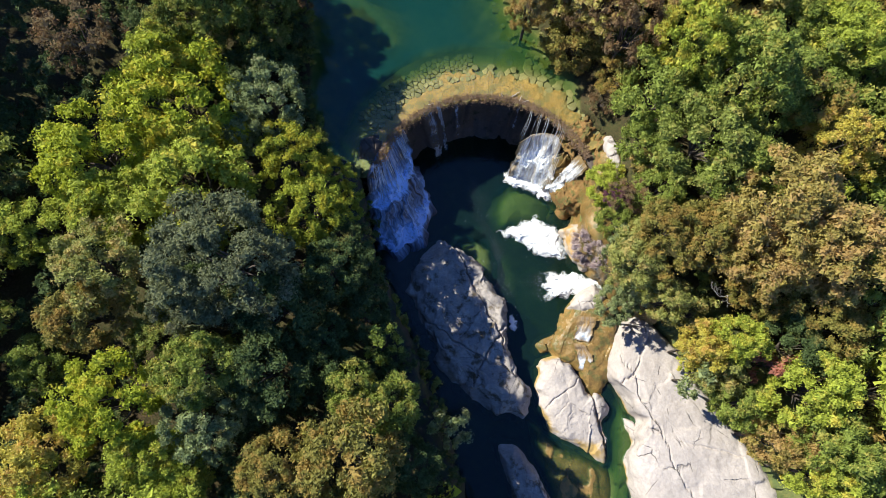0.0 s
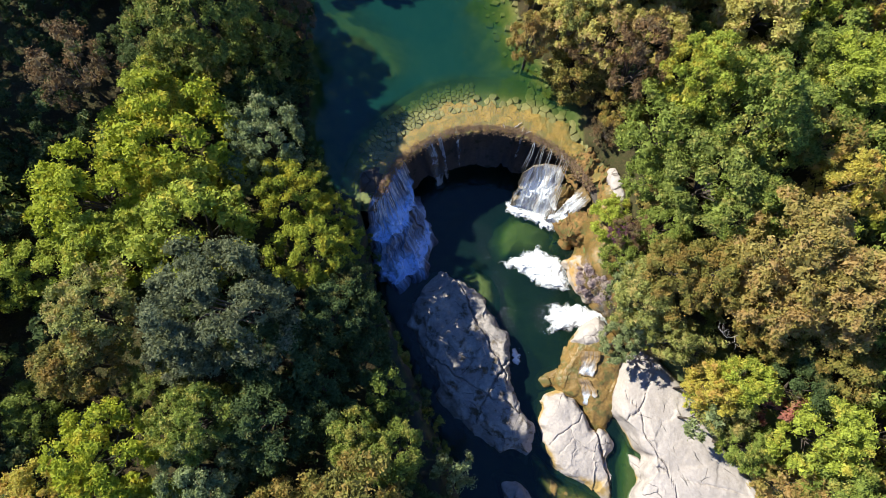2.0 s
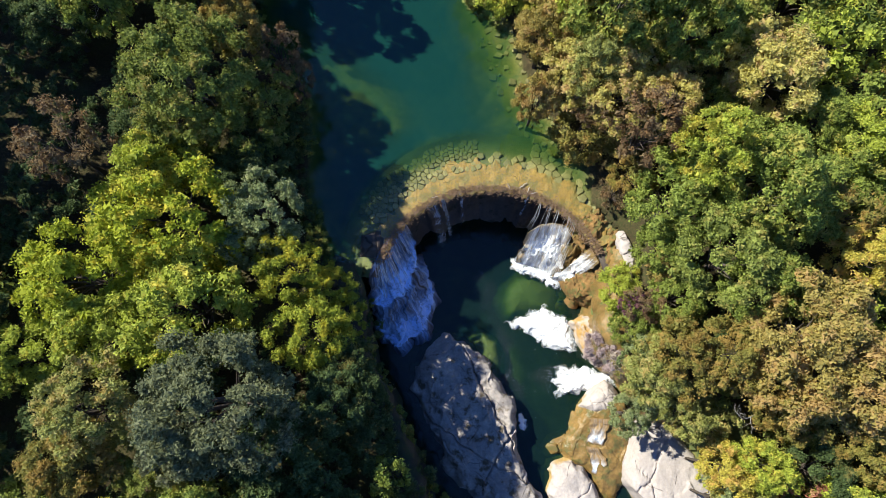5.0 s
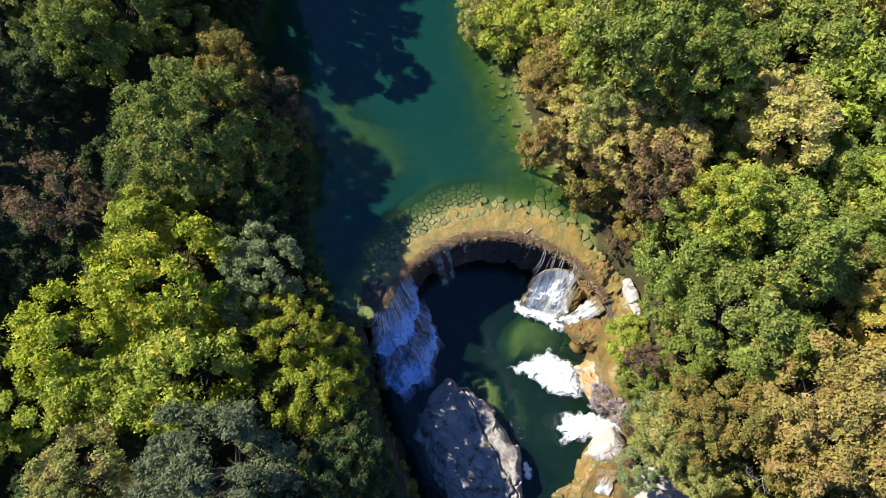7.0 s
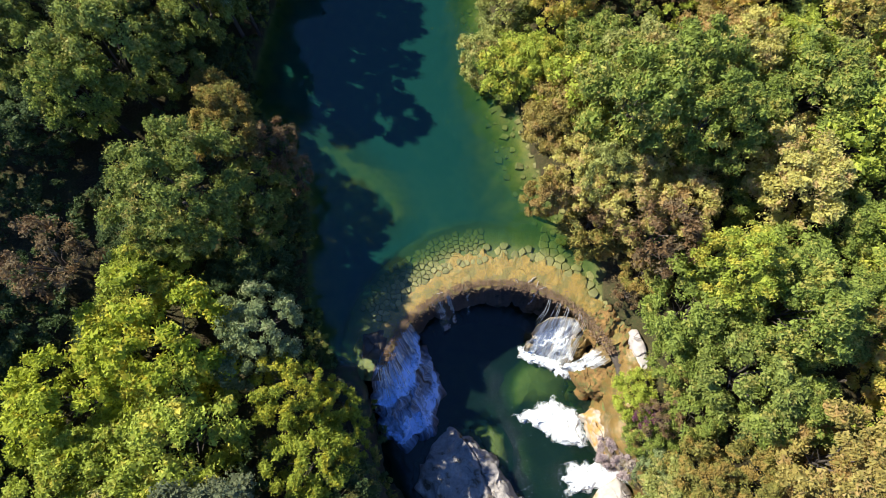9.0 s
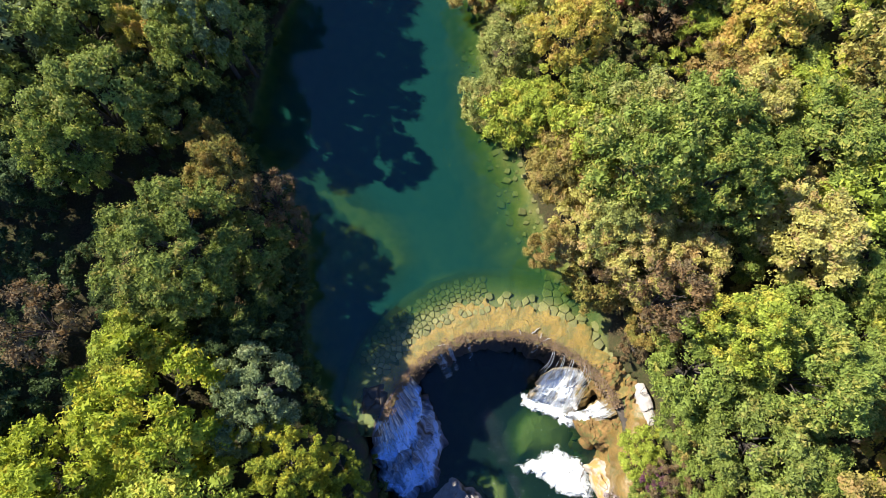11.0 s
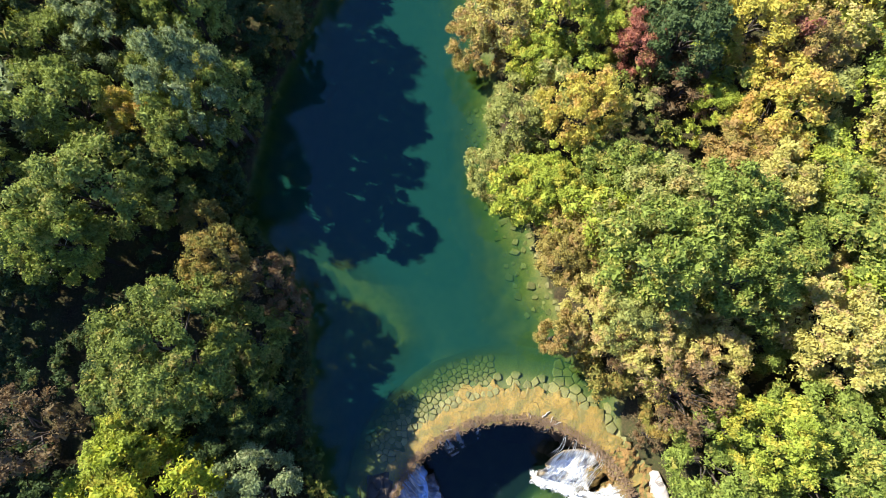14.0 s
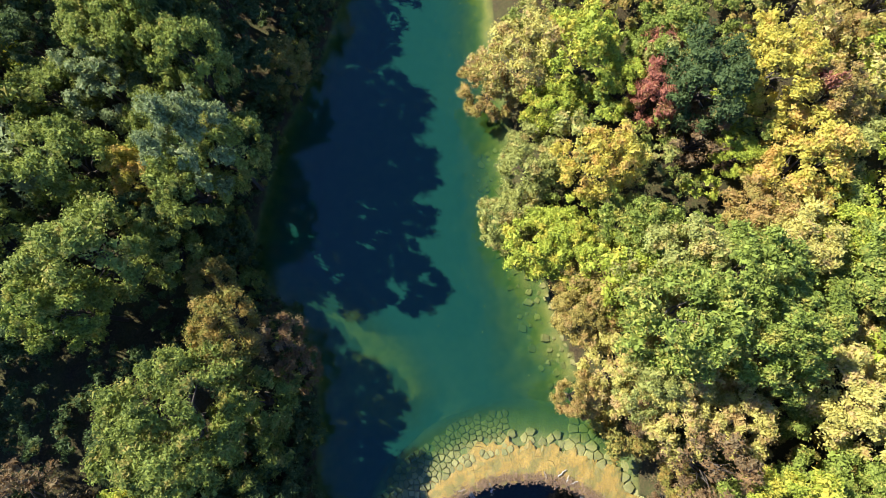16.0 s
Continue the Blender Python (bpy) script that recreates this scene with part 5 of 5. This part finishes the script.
tree("amber", 24.9, 10.9, 11.3, 3.8)
tree("amber", 28.2, 10.3, 13.3, 4.2)
tree("green", 23.8, 17.5, 11.3, 3.4)
tree("oak", 18.0, 12.5, 8.8, 3.2)
tree("oak", 21.2, 12.4, 9.2, 3.0)
tree("oak", 25.5, 8.6, 8.2, 3.0)
tree("rust", 16.0, 16.6, 5.2, 2.0)
tree("olive", 16.4, 11.2, 6.7, 2.7)
tree("lime", 14.6, 18.4, 3.2, 2.3)
tree("green", 18.6, 17.2, 6.2, 2.6)
tree("mauve", 14.2, 13.6, 0.3, 2.15)
tree("green", 15.8, 15.2, 3.0, 2.2)
tree("sage", 16.4, 12.8, 3.6, 2.2)
tree("olive", 15.7, 11.4, 1.1, 1.8)
tree("plum", 15.3, 16.6, 4.6, 1.3)
tree("sage", 15.6, 7.9, 1.2, 2.1)
tree("olive", 18.7, 7.8, 6.0, 2.3)
tree("sage", 17.2, 9.6, 3.0, 2.2)
tree("olive", 21.2, 6.8, 4.4, 1.9)
tree("gold", 21.2, 3.9, 6.5, 2.1)
tree("lime", 23.0, 4.3, 8.1, 2.2)
tree("olive", 22.8, 1.9, 5.8, 2.2)
tree("red", 25.7, 2.4, 7.1, 1.8)
tree("sage", 21.2, 1.3, 4.3, 1.8)
tree("green", 24.2, -0.8, 5.4, 2.5)
tree("amber", 26.6, -3.4, 6.2, 2.5)
tree("lime", 28.0, 0.3, 9.3, 3.6)
tree("deep", 27.8, 3.7, 7.2, 3.0)
tree("green", 28.8, -3.8, 9.3, 3.3)
tree("lime", 28.6, -6.0, 7.2, 2.6)
tree("oak", 30.5, 5.6, 8.3, 3.3)
tree("gold", 31.0, 19.2, 12.2, 3.1)
tree("green", 31.4, 26.6, 11.3, 3.8)
tree("lime", 33.2, 28.4, 12.3, 3.3)
tree("oak", 12.9, 33.2, 4.8, 3.7)
tree("amber", 9.6, 42.9, 8.2, 3.5)
tree("straw", 10.9, 36.4, 8.8, 3.2)
tree("straw", 16.4, 38.0, 10.3, 4.2)
tree("olive", 12.4, 35.6, 12.2, 2.7)
tree("rust", 15.7, 30.0, 12.8, 3.2)
tree("oak", 16.4, 28.6, 5.2, 2.4)
tree("rust", 15.0, 27.0, 2.6, 1.6)
tree("deep", 17.4, 31.4, 7.0, 2.6)
tree("lime", 20.2, 27.2, 14.8, 3.1)
tree("straw", 26.2, 34.4, 13.3, 4.0)
tree("green", 23.7, 23.9, 15.8, 3.7)
tree("lime", 6.2, 47.4, 7.3, 3.6)
tree("lime", 12.2, 44.5, 9.8, 4.2)
tree("green", 13.7, 40.0, 16.8, 4.5)
tree("green", 19.1, 38.1, 16.3, 3.6)
tree("green", 29.7, 42.5, 12.3, 4.6)
tree("green", 30.7, 30.8, 11.2, 2.9)
tree("amber", 2.4, 62.3, 6.2, 3.1)
tree("straw", 5.2, 63.3, 10.3, 4.2)
tree("lime", 10.0, 63.0, 11.3, 4.1)
tree("gold", 10.4, 52.4, 12.3, 3.6)
tree("lime", 7.3, 58.8, 8.7, 2.7)
tree("lime", 13.3, 60.2, 9.2, 2.4)
tree("red", 16.0, 59.0, 10.2, 2.6)
tree("deep", 19.1, 59.0, 13.3, 4.0)
tree("gold", 24.9, 60.3, 13.3, 3.8)
tree("amber", 28.9, 57.5, 12.2, 3.2)
tree("green", 17.4, 64.6, 10.2, 3.4)
tree("rust", 19.3, 55.5, 9.2, 3.3)
tree("gold", 26.1, 52.1, 12.3, 4.4)
tree("lime", 21.9, 53.5, 9.2, 2.3)
tree("olive", 3.8, 50.1, 5.2, 3.1)
tree("lime", 8.4, 46.8, 8.2, 3.4)
tree("olive", 5.6, 54.3, 7.2, 3.2)
tree("green", 13.0, 47.0, 10.2, 3.4)
tree("olive", 14.9, 44.1, 13.3, 4.1)
tree("green", 18.5, 42.8, 15.3, 4.4)
tree("straw", 24.3, 45.3, 12.2, 3.3)
tree("green", 23.8, 40.5, 12.3, 3.6)
tree("amber", 22.9, 48.5, 10.2, 3.1)
tree("lime", 28.5, 46.3, 11.2, 2.9)
tree("amber", 8.7, 40.9, 8.2, 2.9)
tree("amber", 7.9, 35.0, 7.7, 2.3)
tree("straw", 14.1, 34.1, 11.3, 3.7)
tree("straw", 18.3, 33.2, 10.2, 2.9)
tree("oak", 20.9, 36.2, 9.2, 2.6)
tree("green", 23.3, 33.8, 8.7, 2.8)
tree("straw", 28.4, 38.8, 9.2, 3.2)

# the wood goes on beyond the river: fill between and around the trees that stand along it
def fill_wood():
    rng = random.Random(21)
    west = ("deep", "green", "sage", "lime", "ash", "oak", "fern", "olive")
    south_east = ("green", "lime", "oak", "dull", "green", "olive")
    # Dark leaf only: the black shade between western trees is put into it.
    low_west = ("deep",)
    low_east = ("green", "oak", "deep", "olive", "dull", "lime", "fern", "amber")
    east = ("green", "straw", "amber", "lime", "gold", "olive", "oak", "rust", "straw", "lime")
    spots = [(rng.uniform(-58, 46), rng.uniform(-16, 84)) for _ in range(7000)]
    px, py = np.array(spots).T
    a, da = inside(px, py, POOL)
    b, db = inside(px, py, GORGE)
    near = np.where((px > 0) & (py < 34), 2.4, 0.8)
    free = ~a & ~b & (np.minimum(da, db) > near)
    heights = ground_z(px, py)
    low = []
    for (x, y), ok, g in zip(spots, free, heights):
        if not ok:
            continue
        if (x < -34.5 and not (x > -43 and 24 < y < 47)) or x > 28.5 or y < -7 or y > 74:          # trees beyond the edge of the seen wood
            r = rng.uniform(2.8, 4.2)
            if not any(math.hypot(x - u, y - v) < (0.42 * r + 0.46 * w if -46 < x < -30 else 0.45 * r + 0.55 * w) for u, v, w in planted):
                kind = rng.choice(west if x < 0 else east if y > 36 else south_east)
                top = g + (rng.uniform(12, 15) if x < -43 and 28 < y < 64 else rng.uniform(9, 11) if x < -43 else rng.uniform(6, 8.5) if x < -34 and y < 42 else rng.uniform(11, 13) if x < -34 else rng.uniform(6, 9))
                if -41 < x < 35 and -11 < y < 78:
                    tree(kind, x, y, top, r, "wood")
                else:
                    far_tree(kind, x, y, top, r)
        if x < -44:
            continue
        r = rng.uniform(1.4, 2.5)
        gap = 0.25 if x < -33 else 0.42 if x > 0 else 0.56
        if any(math.hypot(x - u, y - v) < 0.55 * r + gap * w for u, v, w in planted) or any(math.hypot(x - u, y - v) < 0.62 * (r + w) for u, v, w in low):
            continue
        low.append((x, y, r))
        if x < 0 and y > -8 and rng.random() < 0.15:
            continue
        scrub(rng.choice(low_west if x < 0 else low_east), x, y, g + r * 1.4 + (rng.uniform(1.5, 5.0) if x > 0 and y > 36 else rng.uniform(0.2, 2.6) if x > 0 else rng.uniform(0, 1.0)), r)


def hang_scrub():
    """Bushes hanging over the gorge's shaded side, shade put into their dark leaf."""
    rng = random.Random(44)
    line = [(-9.3, 21), (-8.4, 17), (-7.7, 12), (-5.2, 7.5), (-3.4, 3), (-1.2, -1.5), (0.3, -7), (2.8, -14)]
    for (ax, ay), (bx, by) in zip(line, line[1:]):
        n = int(math.hypot(bx - ax, by - ay) / 0.8)
        for k in range(n):
            s = (k + rng.random()) / n
            x, y = ax + (bx - ax) * s + rng.uniform(-0.8, 0.9), ay + (by - ay) * s
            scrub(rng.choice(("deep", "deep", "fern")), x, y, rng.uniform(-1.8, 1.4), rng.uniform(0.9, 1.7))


def slab_scrub():
    """Low bushes spilling over the slab's wooded edge and the rocks below the falls."""
    rng = random.Random(52)
    line = [(17.6, 9.6), (19.8, 7.6), (22.2, 4.6), (23.4, 1.2), (25.2, -1.6), (27.6, -4.2), (30.2, -7.4), (33.5, -12)]
    for (ax, ay), (bx, by) in zip(line, line[1:]):
        n = int(math.hypot(bx - ax, by - ay) / 0.6)
        for k in range(n):
            q = (k + rng.random()) / n
            x, y = ax + (bx - ax) * q + rng.uniform(-0.4, 1.6), ay + (by - ay) * q + rng.uniform(-0.3, 0.9)
            scrub(rng.choice(("olive", "sage", "green", "lime", "oak", "straw")), x, y, rng.uniform(-2.4, 1.2), rng.uniform(0.8, 1.5))


def shore_scrub():
    """Bushes leaning over the pool along its shaded bank, leaf dark for the shade."""
    rng = random.Random(61)
    line = [(-11.3, 21.5), (-13.4, 27), (-13.9, 36), (-16.2, 42), (-20.2, 47), (-19.4, 53), (-17.9, 60), (-14.6, 68), (-12.2, 77), (-10.8, 90)]
    for (ax, ay), (bx, by) in zip(line, line[1:]):
        n = int(math.hypot(bx - ax, by - ay) / 0.75)
        for k in range(n):
            q = (k + rng.random()) / n
            x, y = ax + (bx - ax) * q + rng.uniform(-1.4, 0.7), ay + (by - ay) * q
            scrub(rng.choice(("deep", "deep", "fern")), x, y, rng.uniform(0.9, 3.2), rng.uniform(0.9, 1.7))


fill_wood()
hang_scrub()
shore_scrub()
slab_scrub()
plant_stuff(SCRUB, "undergrowth", "mixed green and tawny bushes under the trees", "undergrowth")
plant_stuff(FAR, "far_wood", "mixed broadleaf wood going on beyond the river banks", "wood")


# ---- small things ----
def dead_branch(x, y, z, spin, size, seed):
    """A bare, forked grey branch lying in the bushes."""
    rng = random.Random(seed)
    v, f = [], []

    def grow(p, a, e, ln, r, depth):
        q = [p]
        for k in range(4):
            a += rng.uniform(-0.25, 0.25)
            e += rng.uniform(-0.15, 0.2)
            p = (p[0] + ln / 4 * math.cos(a) * math.cos(e), p[1] + ln / 4 * math.sin(a) * math.cos(e), p[2] + ln / 4 * math.sin(e))
            q.append(p)
            if depth and k:
                grow(p, a + rng.choice((-1, 1)) * rng.uniform(0.4, 0.9), e + rng.uniform(-0.2, 0.5), ln * rng.uniform(0.45, 0.7), r * 0.55, depth - 1)
        tube(v, f, q, [r * (1 - 0.18 * k) for k in range(5)], 5)
    grow((0, 0, 0), 0, 0.35, size, 0.05, 3)
    ob = new("dead_branch", mesh_from("dead_branch", v, f, [DEADWOOD]))
    ob.matrix_world = pose(x, y, z, 0, 0, spin)
    return tagged(ob, "bare grey forked branch among the bushes", "branch", "dead branches on the bank")


def drift_log(a, d, spin, ln, r):
    x, y = lip(a, d)
    v, f = [], []
    tube(v, f, [(k / 6 * ln - ln / 2, 0.04 * math.sin(2 * k), 0.02 * math.cos(3 * k)) for k in range(7)], [r, r * 1.05, r, r * 0.95, r * 0.9, r * 0.8, r * 0.6], 8)
    ob = new("driftwood", mesh_from("driftwood", v, f, [DEADWOOD]))
    ob.matrix_world = pose(x, y, 0.06, 0, 0, spin)
    tagged(ob, "bleached driftwood stick stranded on the lip", "driftwood", "driftwood on the lip")


DEADWOOD, dead_nt, dead_b = material("bleached deadwood", 0.85, 0.2)
dead_nt.links.new(blend(dead_nt, noise_fac(dead_nt, 6.0, 6), (0.30, 0.26, 0.22), (0.45, 0.41, 0.37)), dead_b.inputs["Base Color"])
for spot in ((24.0, 8.0, 4.2, 200, 2.2, 1), (23.6, 9.3, 4.6, 150, 1.8, 2), (31.5, 7.2, 5.0, 10, 2.0, 3), (16.8, 12.4, 0.6, 60, 1.6, 4), (16.4, 11.8, 0.4, 330, 1.5, 5),
             (-32.2, 40.6, 6.2, 40, 2.4, 6), (-33.4, 41.6, 6.0, 100, 1.8, 7)):
    dead_branch(*spot)
for spot in ((73, 0.8, 38, 0.9, 0.05), (70, 0.5, 70, 0.6, 0.04), (67, 0.35, 20, 0.7, 0.045), (80, 0.45, 110, 0.5, 0.03), (118, 0.4, 15, 0.6, 0.035)):
    drift_log(*spot)
